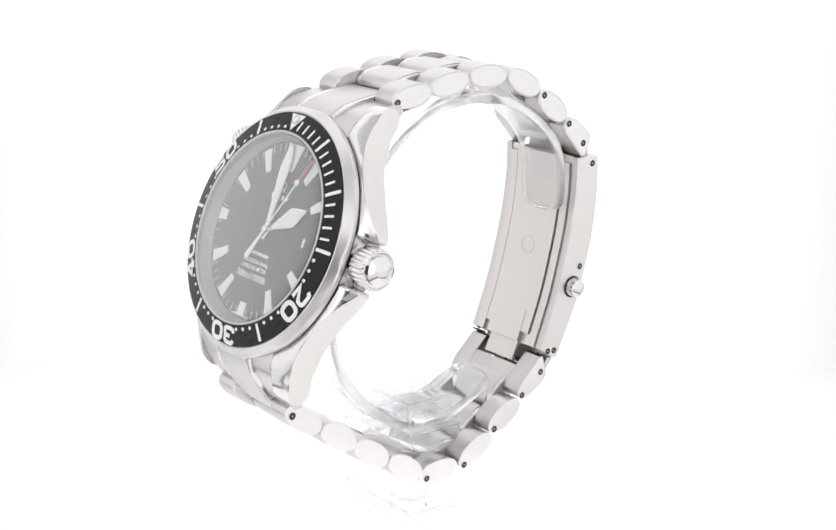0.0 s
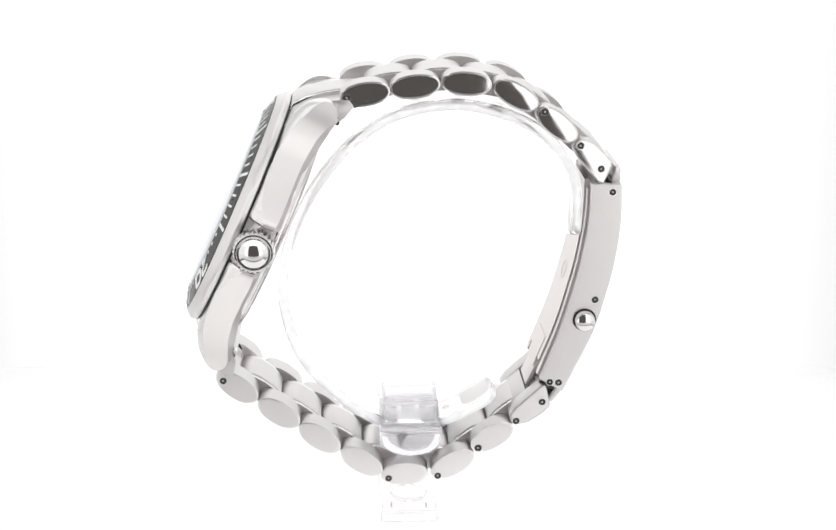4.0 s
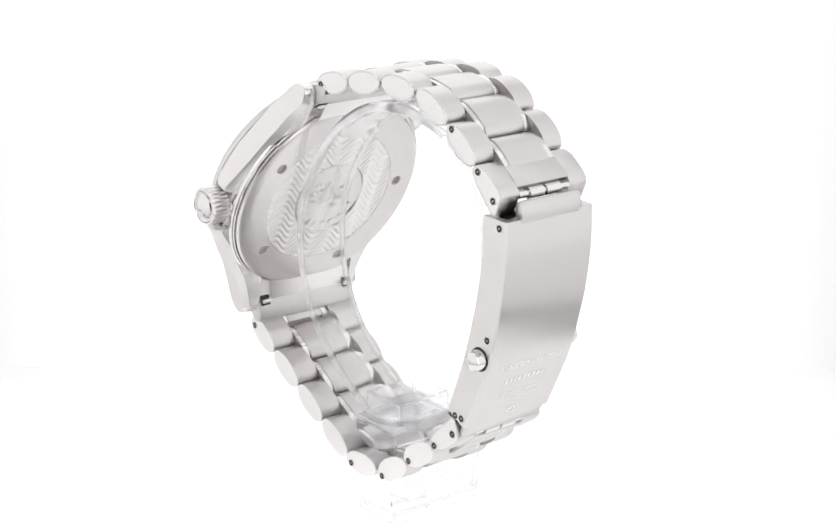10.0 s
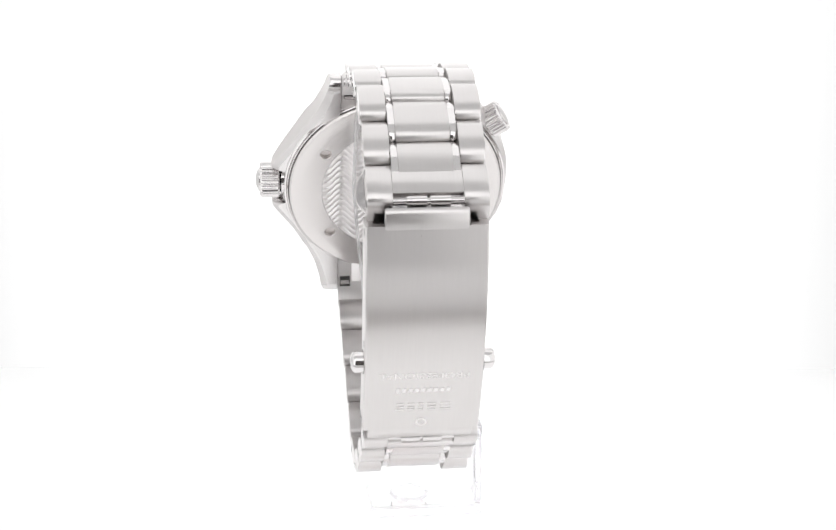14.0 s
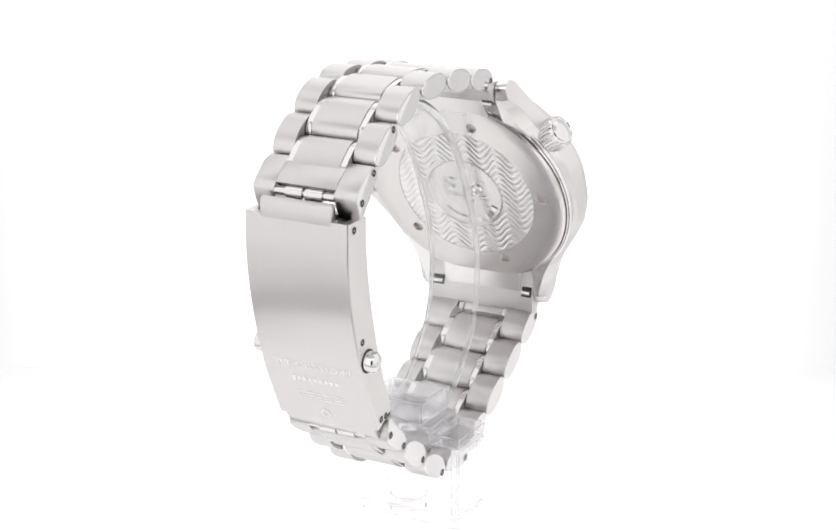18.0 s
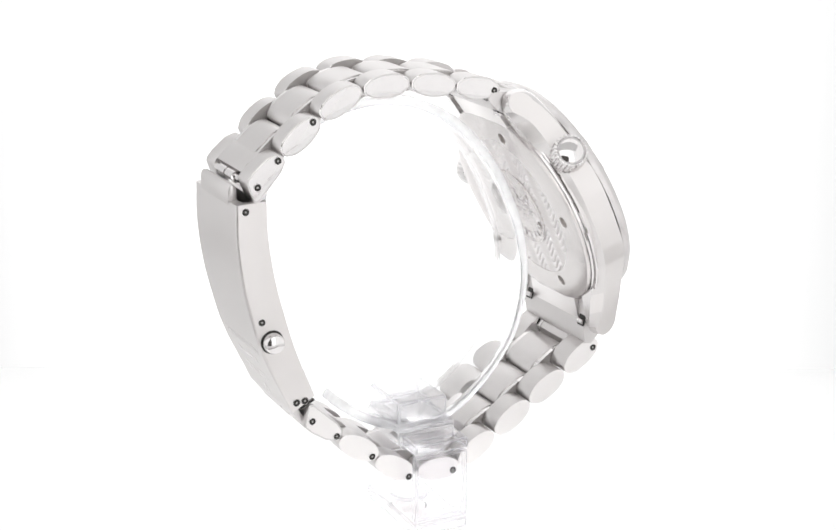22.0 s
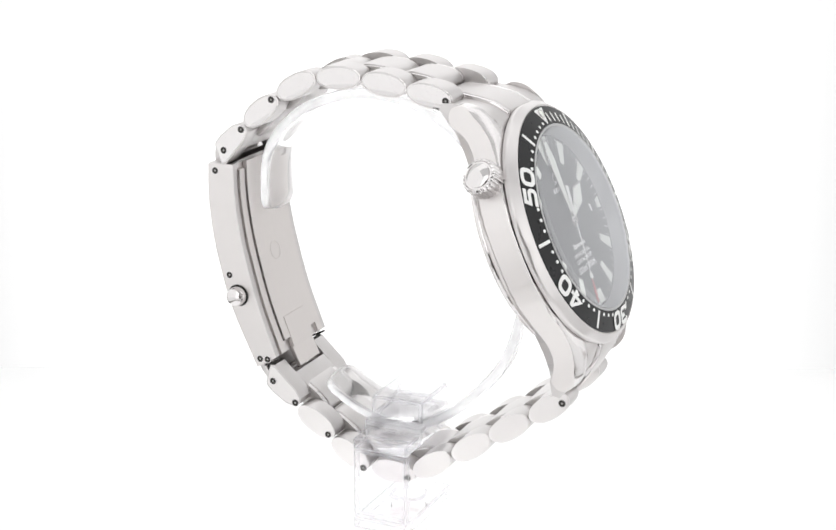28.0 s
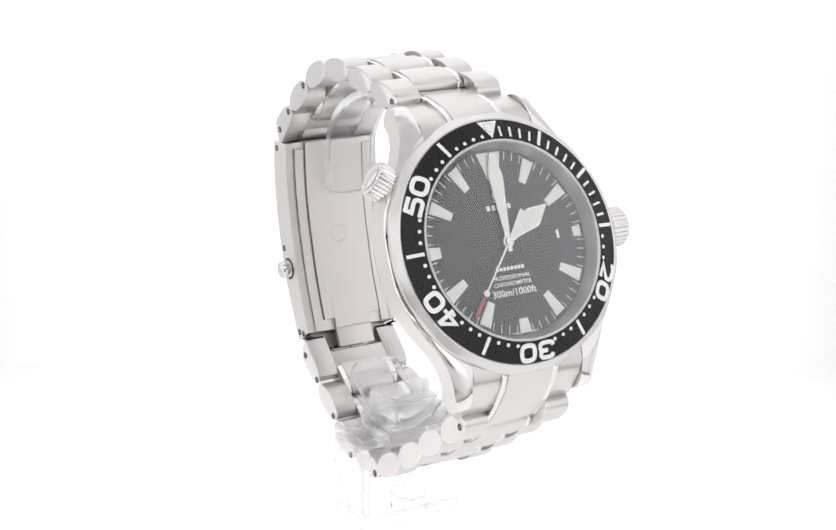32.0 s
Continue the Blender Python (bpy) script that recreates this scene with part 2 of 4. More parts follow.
def letters(text, width, height, M, thick=0.04, bold=0.0):
    """Flat letters, centred on M, fitted to a width and a height in millimetres."""
    cu = bpy.data.curves.new("writing", "FONT")
    cu.body, cu.size, cu.extrude, cu.resolution_u, cu.offset = text, 1.0, 0.02, 3, bold
    ob = new("writing", cu)
    me = bpy.data.meshes.new_from_object(ob.evaluated_get(bpy.context.evaluated_depsgraph_get()))
    bpy.data.objects.remove(ob)
    xs, ys = [v.co.x for v in me.vertices], [v.co.y for v in me.vertices]
    w, h = max(xs) - min(xs), max(ys) - min(ys)
    cx, cy = (max(xs) + min(xs)) / 2, (max(ys) + min(ys)) / 2
    for v in me.vertices:
        v.co = M @ Vector(((v.co.x - cx) * width / w, (v.co.y - cy) * height / h, (v.co.z / 0.02 + 1) * thick / 2))
    bm = bmesh.new()
    bm.from_mesh(me)
    bpy.data.meshes.remove(me)
    return bm


def rounded(pts, r, closed=False, n=5):
    """A polyline (x, y) with its corners rounded by about r."""
    pts = [Vector(p) for p in pts]
    out = []
    for i, p in enumerate(pts):
        if not closed and i in (0, len(pts) - 1):
            out.append(p)
            continue
        a, b = pts[i - 1] - p, pts[(i + 1) % len(pts)] - p
        a, b = p + a * min(r / a.length, 0.48), p + b * min(r / b.length, 0.48)
        for k in range(n + 1):
            f = k / n
            out.append(a * (1 - f) ** 2 + p * 2 * f * (1 - f) + b * f * f)
    return out


def ribbon(pts, width, z0, z1, M, closed=False, bm=None):
    """A flat stroke of even width along a polyline."""
    bm = bm or bmesh.new()
    n, rows = len(pts), []
    for i, p in enumerate(pts):
        a = pts[i - 1] if i or closed else p
        b = pts[(i + 1) % n] if i < n - 1 or closed else p
        d, e = (p - a), (b - p)
        d = d.normalized() if d.length > 1e-9 else e.normalized()
        e = e.normalized() if e.length > 1e-9 else d
        t = (d + e).normalized()
        k = width / 2 / max(0.5, t.dot(d))
        o = Vector((-t.y, t.x)) * k
        rows.append([bm.verts.new(M @ Vector((q.x, q.y, z))) for q, z in ((p - o, z0), (p + o, z0), (p + o, z1), (p - o, z1))])
    for i in range(n if closed else n - 1):
        p, q = rows[i], rows[(i + 1) % n]
        for j in range(4):
            bm.faces.new((p[j], p[(j + 1) % 4], q[(j + 1) % 4], q[j]))
    if not closed:
        bm.faces.new(rows[0])
        bm.faces.new(list(reversed(rows[-1])))
    return bm


def digit(c, w, h, s, M, bm):
    """One bold squared digit, w by h millimetres over all, centred on M."""
    x, y = (w - s) / 2, (h - s) / 2
    if c == "0":
        ribbon(rounded([(-x, -y), (x, -y), (x, y), (-x, y)], 0.95, True), s * 1.1, 0, 0.05, M, True, bm)
    elif c == "5":
        ribbon([Vector((x * 1.05, y)), Vector((-x * 0.8, y))] + rounded([(-x * 0.9, y * 0.12), (x, y * 0.2), (x, -y), (-x * 1.15, -y)], 0.75), s, 0, 0.05, M, False, bm)
    elif c == "4":
        ribbon([Vector(p) for p in ((x * 0.3, y + s * 0.3), (-x * 1.05, -y * 0.42), (x * 1.3, -y * 0.42))], s * 0.9, 0, 0.05, M, False, bm)
        ribbon([Vector(p) for p in ((x * 0.45, -y - s / 2), (x * 0.45, y + s / 2))], s, 0, 0.056, M, False, bm)
    elif c == "3":
        ribbon(rounded([(-x, y * 0.5), (-x * 0.85, y), (x * 0.92, y), (x * 0.92, y * 0.06), (-x * 0.2, y * 0.06)], 0.8), s, 0, 0.05, M, False, bm)
        ribbon(rounded([(-x * 0.2, y * 0.06), (x, y * 0.06), (x, -y), (-x * 0.9, -y), (-x * 1.05, -y * 0.5)], 0.8), s, 0, 0.056, M, False, bm)
    else:
        ribbon(rounded([(-x, y * 0.5), (-x * 0.9, y), (x, y), (x, y * 0.1)], 0.6) + [Vector((-x * 0.6, -y)), Vector((x * 1.15, -y))], s, 0, 0.05, M, False, bm)


def frame_of(x_axis, y_axis, z_axis, at):
    """Millimetres in these axes to metres in the watch's space."""
    m = Matrix.Identity(4)
    for i, v in enumerate((x_axis, y_axis, z_axis)):
        for j in range(3):
            m[j][i] = v[j] * MM
    for j in range(3):
        m[j][3] = at[j] * MM
    return m


def turned(M, degrees, r=0.0, z=0.0):
    """A frame on the dial: clock angle, distance from the centre, height; its y axis points outwards."""
    return M @ Matrix.Rotation(-radians(degrees), 4, "Z") @ Matrix.Translation((0, r, z))


# ---- the place: a white light tent, open to a dim room where the camera stands ----
def sheet(name, corners, material, label):
    bm = bmesh.new()
    n = Vector((0, 0, 0))
    a, b, c = (Vector(q) for q in corners[:3])
    n = (b - a).cross(c - a).normalized() * 0.004
    loft([[Vector(q) for q in corners], [Vector(q) - n for q in corners]], True, bm)
    return tagged(part(name, bm, material, None), label, "wall", "", "structure")


W, D0, D1, HT = 0.30, -0.285, 0.142, 0.42
CUT = -0.045
BOARD, STRIP = 0.106, 0.14
SLOT_L, SLOT_R, BOXES, SILL, HEAD = -0.116, 0.074, 0.21, -0.02, 0.215


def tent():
    # Cloth glows itself in place of lamps; sides, ceiling and front are unseen.
    side = lit_fabric("glowing_side_cloth", SIDE_GLOW)
    top = lit_fabric("glowing_top_cloth", TOP_GLOW)
    front = lit_fabric("glowing_front_panel", FRONT_GLOW)
    back = lit_fabric("glowing_back_cloth", BACK_GLOW, weave=0.004, edge=0.56, cloth=0.22)
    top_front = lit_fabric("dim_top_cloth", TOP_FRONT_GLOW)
    # white board under the turning stand; out of view, a darker table strip round it and cloth beyond are added for the
    # steel's reflections
    def slab(name, x0, x1, y0, y1, z0, z1, material, label):
        tagged(part(name, box(x0 / MM, x1 / MM, y0 / MM, y1 / MM, z0 / MM, z1 / MM, Matrix.Scale(MM, 4), 0.4), material, None), label, "floor", "", "structure")
    slab("floor", -BOARD, BOARD, -BOARD + 0.005, 0.02, -0.004, 0.0, GLOWING_FLOOR, "smooth white acrylic floor board with added glow")
    slab("floor_back", -0.21, 0.21, 0.0205, D1 + 0.003, -0.004, 0.0, FLOOR, "smooth white acrylic floor board of a light tent")
    slab("table", -W, W, D0, D1, -0.03, -0.02, TABLE, "unseen warm grey table top, added for dark reflections")
    slab("floor_cloth", -W, -STRIP, -0.25, 0.02, -0.012, -0.008, FLOOR, "unseen white cloth added beside the board")
    slab("floor_cloth", STRIP, W, -0.25, 0.02, -0.012, -0.008, FLOOR, "unseen white cloth added beside the board")
    slab("floor_cloth", -STRIP + 0.001, STRIP - 0.001, -0.25, -STRIP, -0.012, -0.008, FLOOR, "unseen white cloth added before the board")
    sheet("wall_back", [(-W, D1, -0.05), (W, D1, -0.05), (W, D1, HT), (-W, D1, HT)], back, "glowing white cloth back wall, fainter towards its sides")
    sheet("wall_left", [(-W, D0, -0.05), (-W, D1, -0.05), (-W, D1, HT), (-W, D0, HT)], side, "glowing white cloth side wall")
    sheet("wall_right", [(W, D1, -0.05), (W, D0, -0.05), (W, D0, HT), (W, D1, HT)], side, "glowing white cloth side wall")
    tagged(sheet("ceiling", [(-W, CUT, HT), (-W, D1, HT), (W, D1, HT), (W, CUT, HT)], top, "glowing white cloth ceiling of a light tent"), category="ceiling")
    # Front of the unseen ceiling glows less, to darken the link tops.
    tagged(sheet("ceiling_front", [(-W, D0, HT), (-W, CUT - 0.001, HT), (W, CUT - 0.001, HT), (W, D0, HT)], top_front, "white cloth ceiling with a dimmer glow at the front"), category="ceiling")
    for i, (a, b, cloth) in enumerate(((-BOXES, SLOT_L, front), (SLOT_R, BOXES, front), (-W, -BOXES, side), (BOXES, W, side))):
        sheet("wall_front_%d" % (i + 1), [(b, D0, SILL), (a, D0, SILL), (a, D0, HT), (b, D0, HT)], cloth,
              "bright white front light panel" if cloth is front else "glowing white cloth front wall")
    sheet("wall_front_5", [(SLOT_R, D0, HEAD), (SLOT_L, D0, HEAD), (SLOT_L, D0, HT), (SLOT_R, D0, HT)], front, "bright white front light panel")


tent()

# ---- the watch: its axes ----
X0 = -0.4
CASE = frame_of((-1, 0, 0), (0, -0.41, 0.912), (0, 0.912, 0.41), (X0, 30.3, 7.2))
BAND = frame_of((1, 0, 0), (0, 1, 0), (0, 0, 1), (X0, 0, 0))
watch = thing("wristwatch", "steel dive wristwatch with black dial, closed on a clear stand", "watch")


def clock(M, deg, r, z=0.0):
    return turned(M, deg, r, z)


def build_case():
    xs = [(24.0, 12.0), (22.0, 12.5), (20.0, 12.9), (17.5, 13.7), (15.0, 14.9), (12.5, 16.5), (11.0, 17.5), (9.5, 18.5), (8.0, 19.6), (6.6, 20.6), (5.2, 21.6), (4.6, 22.0), (4.1, 22.1), (3.8, 21.85), (3.6, 21.4),
          (3.4, 20.1), (0.0, 20.1)]
    plain = [(24.0, 12.0), (22.0, 12.5), (20.0, 12.9), (17.5, 13.7), (15.0, 14.9), (12.5, 16.5), (11.0, 17.5), (9.5, 18.4), (8.0, 19.2), (5.0, 20.1), (0.0, 20.4)]

    def section(Y, s):
        a = abs(Y)
        tab = xs if s > 0 else plain
        xo = np.interp(a, [q[0] for q in tab][::-1], [q[1] for q in tab][::-1])
        if s > 0 and Y < 0:
            xo += np.interp(a, [9, 13, 19], [0, 0.45, 0.7])
        zu = np.interp(a, [0, 3.6, 4.7, 6.2, 7.8, 10, 14, 17.5, 20, 21.5], [-3.6, -5.8, -5.3, -4.5, -3.95, -3.45, -3.5, -4.05, -4.95, -5.75])   # upper edge of the flank
        zf = np.interp(a, [0, 3.6, 6.5, 10, 14, 18, 20, 21.5], [-7.5, -7.6, -7.9, -7.9, -8.0, -8.6, -9.35, -10.0])   # its lower edge
        up = np.interp(a, [0, 4, 7.8, 10, 14, 18, 21.5, 23.2, 24], [0.6, 2.5, 0.9, 0.4, 0.6, 1.15, 1.3, 0.8, 0.3])   # height of the polished bevel
        if a > 21.5:
            f = (a - 21.5) / 2.55
            half = 2.12 * math.sqrt(1 - f * f)
            zu, zf = -7.88 - 0.5 * f + half, -7.88 - 0.5 * f - half
        zt = min(-3.25 if s > 0 else -3.01, zu + up)
        if s < 0:
            zf = np.interp(a, [0, 12, 16, 18.5, 20, 21.5], [-7.3, -7.3, -7.4, -7.9, -8.8, -10.0]) if a <= 21.5 else zf
            zu = max(zu, -3.14) if a < 10 else zu
        zb = min(zf - 0.25, np.interp(a, [0, 12, 16, 20, 21.5], [-8.35, -8.5, -9.3, -10.1, -10.5]) if a <= 21.5 else 0)
        xi = max(10.15, math.sqrt(max(0.0, 15.5 ** 2 - a * a)))
        up = max(0.12, zt - zu)
        wide = min(0.85 * (xo - xi), max(0.25, np.interp(a, [0, 4, 5.2, 7, 9, 11, 15, 19, 22], [1.0, 2.3, 1.9, 1.3, 0.7, 0.3, 1.4, 2.7, 2.9]) if s > 0 or a > 10 else 0.12))
        pts = [(xi, zt), (xo - wide, zt), (xo - wide * 0.68, zt - up * 0.2), (xo - wide * 0.36, zt - up * 0.48), (xo - 0.1, zu + 0.1), (xo, zu), (xo, zf + 0.12), (xo - 0.12, zf), (max(xo - 1.2, xi + 0.2) if s > 0 else max(xo - 1.5, xi + 0.2), zb), (xi, zb)]
        return [CASE @ Vector((s * x, Y, z)) for x, z in pts]

    bm = lathe([(18.0, -3.0), (19.3, -3.0), (19.6, -3.15), (19.8, -6.8), (19.9, -7.9), (19.8, -8.3), (16.0, -8.3)], CASE, 96)
    ys = [24.0, 23.9, 23.7, 23.4, 23.0, 22.5, 22.0, 21.5, 20.8, 20.0, 19.0, 18.0, 17.0, 16.0, 15.0, 14.0, 13.0, 12.0, 11.0, 10.0, 9.0, 8.0, 7.2, 6.5, 5.8, 5.2, 4.6, 4.3, 4.1, 3.95, 3.8, 3.6, 3.45]
    loft([section(y, 1) for y in ys + [3.3, 2.0, 0.0, -2.0, -3.3] + [-y for y in ys[::-1]]], True, bm)
    loft([section(y, -1) for y in ys + [2.0, 0.0, -2.0] + [-y for y in ys[::-1]]], True, bm)
    body = part("case_body", bm, BEVEL, watch, "steel case with curved lugs, satin flanks and polished bevels", 24)
    body.data.materials.append(FLANK)
    body.data.materials.append(BEZEL)
    for f in body.data.polygons:
        if abs(f.normal.x) > 0.75:
            f.material_index = 1
        elif abs(f.normal.x) > 0.3 and f.normal.dot(Vector((0, 0.912, 0.41))) < -0.2:
            f.material_index = 2
    # crown
    M = CASE @ Matrix.Translation((0, 0, -5.9)) @ Matrix.Rotation(radians(90), 4, "Y")
    part("crown_tube", lathe([(2.6, 18.5), (2.6, 20.4), (1.7, 20.7), (1.7, 20.9)], M, 32), POLISHED, watch)

    def flute(j, a):
        return -0.2 * (0.5 + 0.5 * math.cos(26 * a)) ** 1.3 if j in (2, 3, 4, 5) else 0.0
    part("crown", lathe([(0, 20.6), (2.6, 20.6), (3.05, 20.75), (3.25, 21.0), (3.25, 23.75), (3.16, 24.0), (2.95, 24.2), (2.75, 24.22),
                         (2.68, 24.14), (2.5, 24.1), (0, 24.1)], M, 312, wave=flute), POLISHED, watch, "fluted steel crown with a domed end", 22)
    part("crown_cap", lathe([(0, 24.11), (2.25, 24.11), (2.25, 24.36), (2.1, 24.46), (1.95, 24.5), (1.6, 24.72), (1.2, 24.86), (0.8, 24.94), (0.4, 24.99), (0, 25.0)], M, 64), POLISHED, watch, "polished domed crown end", 40)
    # helium valve beside ten
    V = CASE @ Matrix.Rotation(radians(145), 4, "Z") @ Matrix.Translation((0, 0, -5.6)) @ Matrix.Rotation(radians(90), 4, "Y")

    def flute2(j, a):
        return -0.2 * (0.5 + 0.5 * math.cos(26 * a)) ** 1.3 if j in (3, 4, 5, 6, 7) else 0.0
    part("helium_valve", lathe([(1.9, 17.0), (1.9, 19.6), (2.3, 19.7), (2.75, 19.9), (2.95, 20.15), (2.95, 22.7), (2.88, 22.95), (2.6, 23.2), (2.4, 23.22),
                                (2.3, 23.1), (0, 23.1)], V, 312, wave=flute2), POLISHED, watch, "fluted steel release valve", 22)
    part("valve_cap", lathe([(0, 23.11), (2.0, 23.11), (2.0, 23.25), (1.8, 23.36), (1.4, 23.52), (0.9, 23.62), (0.45, 23.67), (0, 23.68)], V, 48), POLISHED, watch, "polished domed valve end", 40)


def build_bezel():
    def scallop(j, a):
        return (0.0, 0.0, -0.05, -0.24, -0.2, -0.06, 0.0, 0.0, 0.0, 0.0)[j] * (0.5 + 0.5 * math.cos(12 * a)) ** 1.5
    bezel = part("bezel", lathe([(18.2, -2.93), (19.95, -2.93), (20.25, -2.82), (20.42, -2.2), (20.28, -1.85), (20.05, -1.66), (19.3, -0.84), (19.14, -0.76),
                                 (18.97, -0.84), (18.6, -1.0)], CASE, 240, True, wave=scallop), BEZEL, watch, "satin steel bezel with a scalloped edge", 18)
    ins = part("bezel_insert", lathe([(15.75, -0.3), (15.7, 0.16), (15.8, 0.22), (18.88, -0.68), (18.95, -0.78), (18.9, -1.0)], CASE, 160, True),
               INSERT, watch, "black rotating insert with white markings")
    part("bezel_lip", lathe([(15.2, -0.3), (15.2, 0.22), (15.35, 0.32), (15.65, 0.3), (15.72, 0.15), (15.7, -0.3)], CASE, 128, True), REHAUT, bezel, "thin steel lip round the crystal")
    # Solid dark ring whose colour deepens the thin gap below the bezel.
    part("bezel_gap", lathe([(18.3, -2.94), (19.95, -2.94), (19.95, -3.28), (18.3, -3.28)], CASE, 128, True), GROOVE, bezel, "dark ring painted as shade under the bezel")
    slope = math.atan2(0.90, 3.08)

    def on(deg, r):
        return clock(CASE, deg, r, 0.23 - (r - 15.8) * 0.90 / 3.08) @ Matrix.Rotation(-slope, 4, "X")
    for k in range(1, 60):
        deg = k * 6
        if k % 10 == 0 and k >= 20:
            bm = bmesh.new()
            for side, c in zip((-1, 1), str(k)):
                digit(c, 3.0, 3.0, 0.66, on(deg, 17.35) @ Matrix.Translation((side * 1.68, 0, 0)), bm)
            part("numeral", bm, PRINT, ins, "bold white numeral " + str(k))
        elif k % 5 == 0:
            part("bezel_tick", plate([(-0.27, -1.4), (0.27, -1.4), (0.27, 1.4), (-0.27, 1.4)], 0.0, 0.05, on(deg, 17.35)), PRINT, ins)
        elif k < 15:
            part("bezel_tick", plate([(-0.18, -0.85), (0.18, -0.85), (0.18, 0.85), (-0.18, 0.85)], 0.0, 0.05, on(deg, 16.95)), PRINT, ins)
        else:
            part("bezel_dot", plate([(0.29 * math.cos(i * math.pi / 6), 0.29 * math.sin(i * math.pi / 6)) for i in range(12)], 0.0, 0.05, on(deg, 16.35)), PRINT, ins)
    part("bezel_triangle", plate([(0, -1.5), (1.75, 1.4), (-1.75, 1.4)], 0.0, 0.05, on(0, 17.3)), PRINT, ins)
    M = on(0, 17.3)
    part("luminous_pip", lathe([(0, 0.3), (0.4, 0.27), (0.62, 0.12), (0.62, 0.05)], M @ Matrix.Translation((0, 0.45, 0)), 24), LUME, ins, "grey luminous pip in a steel rim")
    part("pip_rim", lathe([(0.62, 0.05), (0.62, 0.2), (0.8, 0.2), (0.82, 0.05)], M @ Matrix.Translation((0, 0.45, 0)), 24, True), POLISHED, ins)


DZ = -2.15


def build_dial():
    part("inner_ring", lathe([(14.55, DZ), (14.6, DZ + 0.1), (15.25, -0.05), (15.35, -0.1), (15.3, DZ)], CASE, 128, True), REHAUT, watch, "grey sloping ring round the dial")
    dial = part("dial", lathe([(0, DZ), (14.9, DZ), (14.9, DZ - 0.4), (0, DZ - 0.4)], CASE, 96), DIAL, watch, "glossy black dial with pale markers")
    for k in range(60):
        if k % 5:
            part("minute_tick", plate([(-0.06, -0.65), (0.06, -0.65), (0.06, 0.65), (-0.06, 0.65)], 0.004, 0.02, clock(CASE, k * 6, 13.6, DZ)), PRINT, dial)
    for h in range(12):
        if h == 0:
            pts, r = [(-0.95, -2.3), (0.95, -2.3), (2.15, 2.15), (-2.15, 2.15)], 12.0
        elif h == 3:
            pts, r = [(-0.75, -0.7), (0.75, -0.7), (0.95, 0.75), (-0.95, 0.75)], 13.1
        elif h in (6, 9):
            pts, r = [(-0.8, -1.15), (0.8, -1.15), (1.05, 1.1), (-1.05, 1.1)], 13.05
        else:
            pts, r = [(-0.62, -1.9), (0.62, -1.9), (1.02, 2.0), (-1.02, 2.0)], 11.95
        part("hour_marker", plate(pts, 0.004, 0.16, clock(CASE, h * 30, r, DZ), 0.08), LUME, dial, "pale green-white tapered hour marker")
    # printed words and plain shapes where a mark of the maker stands
    P = CASE @ Matrix.Translation((0, 0, DZ + 0.004))
    part("writing", letters("PROFESSIONAL", 7.0, 0.66, P @ Matrix.Translation((-0.45, -5.35, 0)), 0.02, 0.012), PRINT, dial)
    part("writing", letters("CHRONOMETER", 6.9, 0.66, P @ Matrix.Translation((-0.45, -6.35, 0)), 0.02, 0.012), PRINT, dial)
    part("writing", letters("300m/1000ft", 8.0, 1.1, P @ Matrix.Translation((-0.45, -7.7, 0)), 0.02, 0.012), PRINT, dial)
    part("writing", letters("SWISS", 1.7, 0.36, clock(CASE, 186.5, 14.15, DZ + 0.004) @ Matrix.Rotation(math.pi, 4, "Z"), 0.02), PRINT, dial)
    part("writing", letters("MADE", 1.6, 0.36, clock(CASE, 173.5, 14.15, DZ + 0.004) @ Matrix.Rotation(math.pi, 4, "Z"), 0.02), PRINT, dial)
    for x, w in ((-2.3, 0.8), (-1.35, 0.8), (-0.45, 0.6), (0.45, 0.8), (1.5, 0.8)):
        part("printed_mark", plate([(x, 5.1), (x + w * 0.75, 5.1), (x + w * 0.75, 5.9), (x, 5.9)], 0, 0.02, P), PRINT, dial)
    part("printed_mark", lathe([(0.55, 0.0), (0.55, 0.02), (0.85, 0.02), (0.85, 0.0)], P @ Matrix.Translation((0, 7.35, 0)), 24, True), PRINT, dial)
    for x in (-0.95, 0.3):
        part("printed_mark", plate([(x, 6.4), (x + 0.65, 6.4), (x + 0.65, 6.58), (x, 6.58)], 0, 0.02, P), PRINT, dial)
    for i in range(8):
        x = -3.0 + i * 0.66
        part("printed_mark", plate([(x, -4.3), (x + 0.5, -4.3), (x + 0.58, -3.75 + 0.3 * (i == 0)), (x + 0.08, -3.75 + 0.3 * (i == 0))], 0, 0.02, P), PRINT, dial)
    # date
    part("date_frame", plate([(9.0, -1.15), (11.3, -1.15), (11.3, 1.15), (9.0, 1.15)], 0.0, 0.012, P), GROOVE, dial, "dark date window edge")
    part("date_disc", plate([(9.15, -1.0), (11.15, -1.0), (11.15, 1.0), (9.15, 1.0)], 0.012, 0.02, P), DIAL, dial)
    part("writing", letters("1", 0.5, 1.35, P @ Matrix.Translation((9.55, 0, 0.02)), 0.02), PRINT, dial, "white date numeral")
    # crystal
    gl = part("crystal", lathe([(0, 0.95), (5, 0.9), (10, 0.72), (13.5, 0.52), (14.9, 0.42), (15.2, 0.3)], CASE, 96), CRYSTAL, watch, "clear domed sapphire crystal")
    gl.visible_shadow = False
    return dial


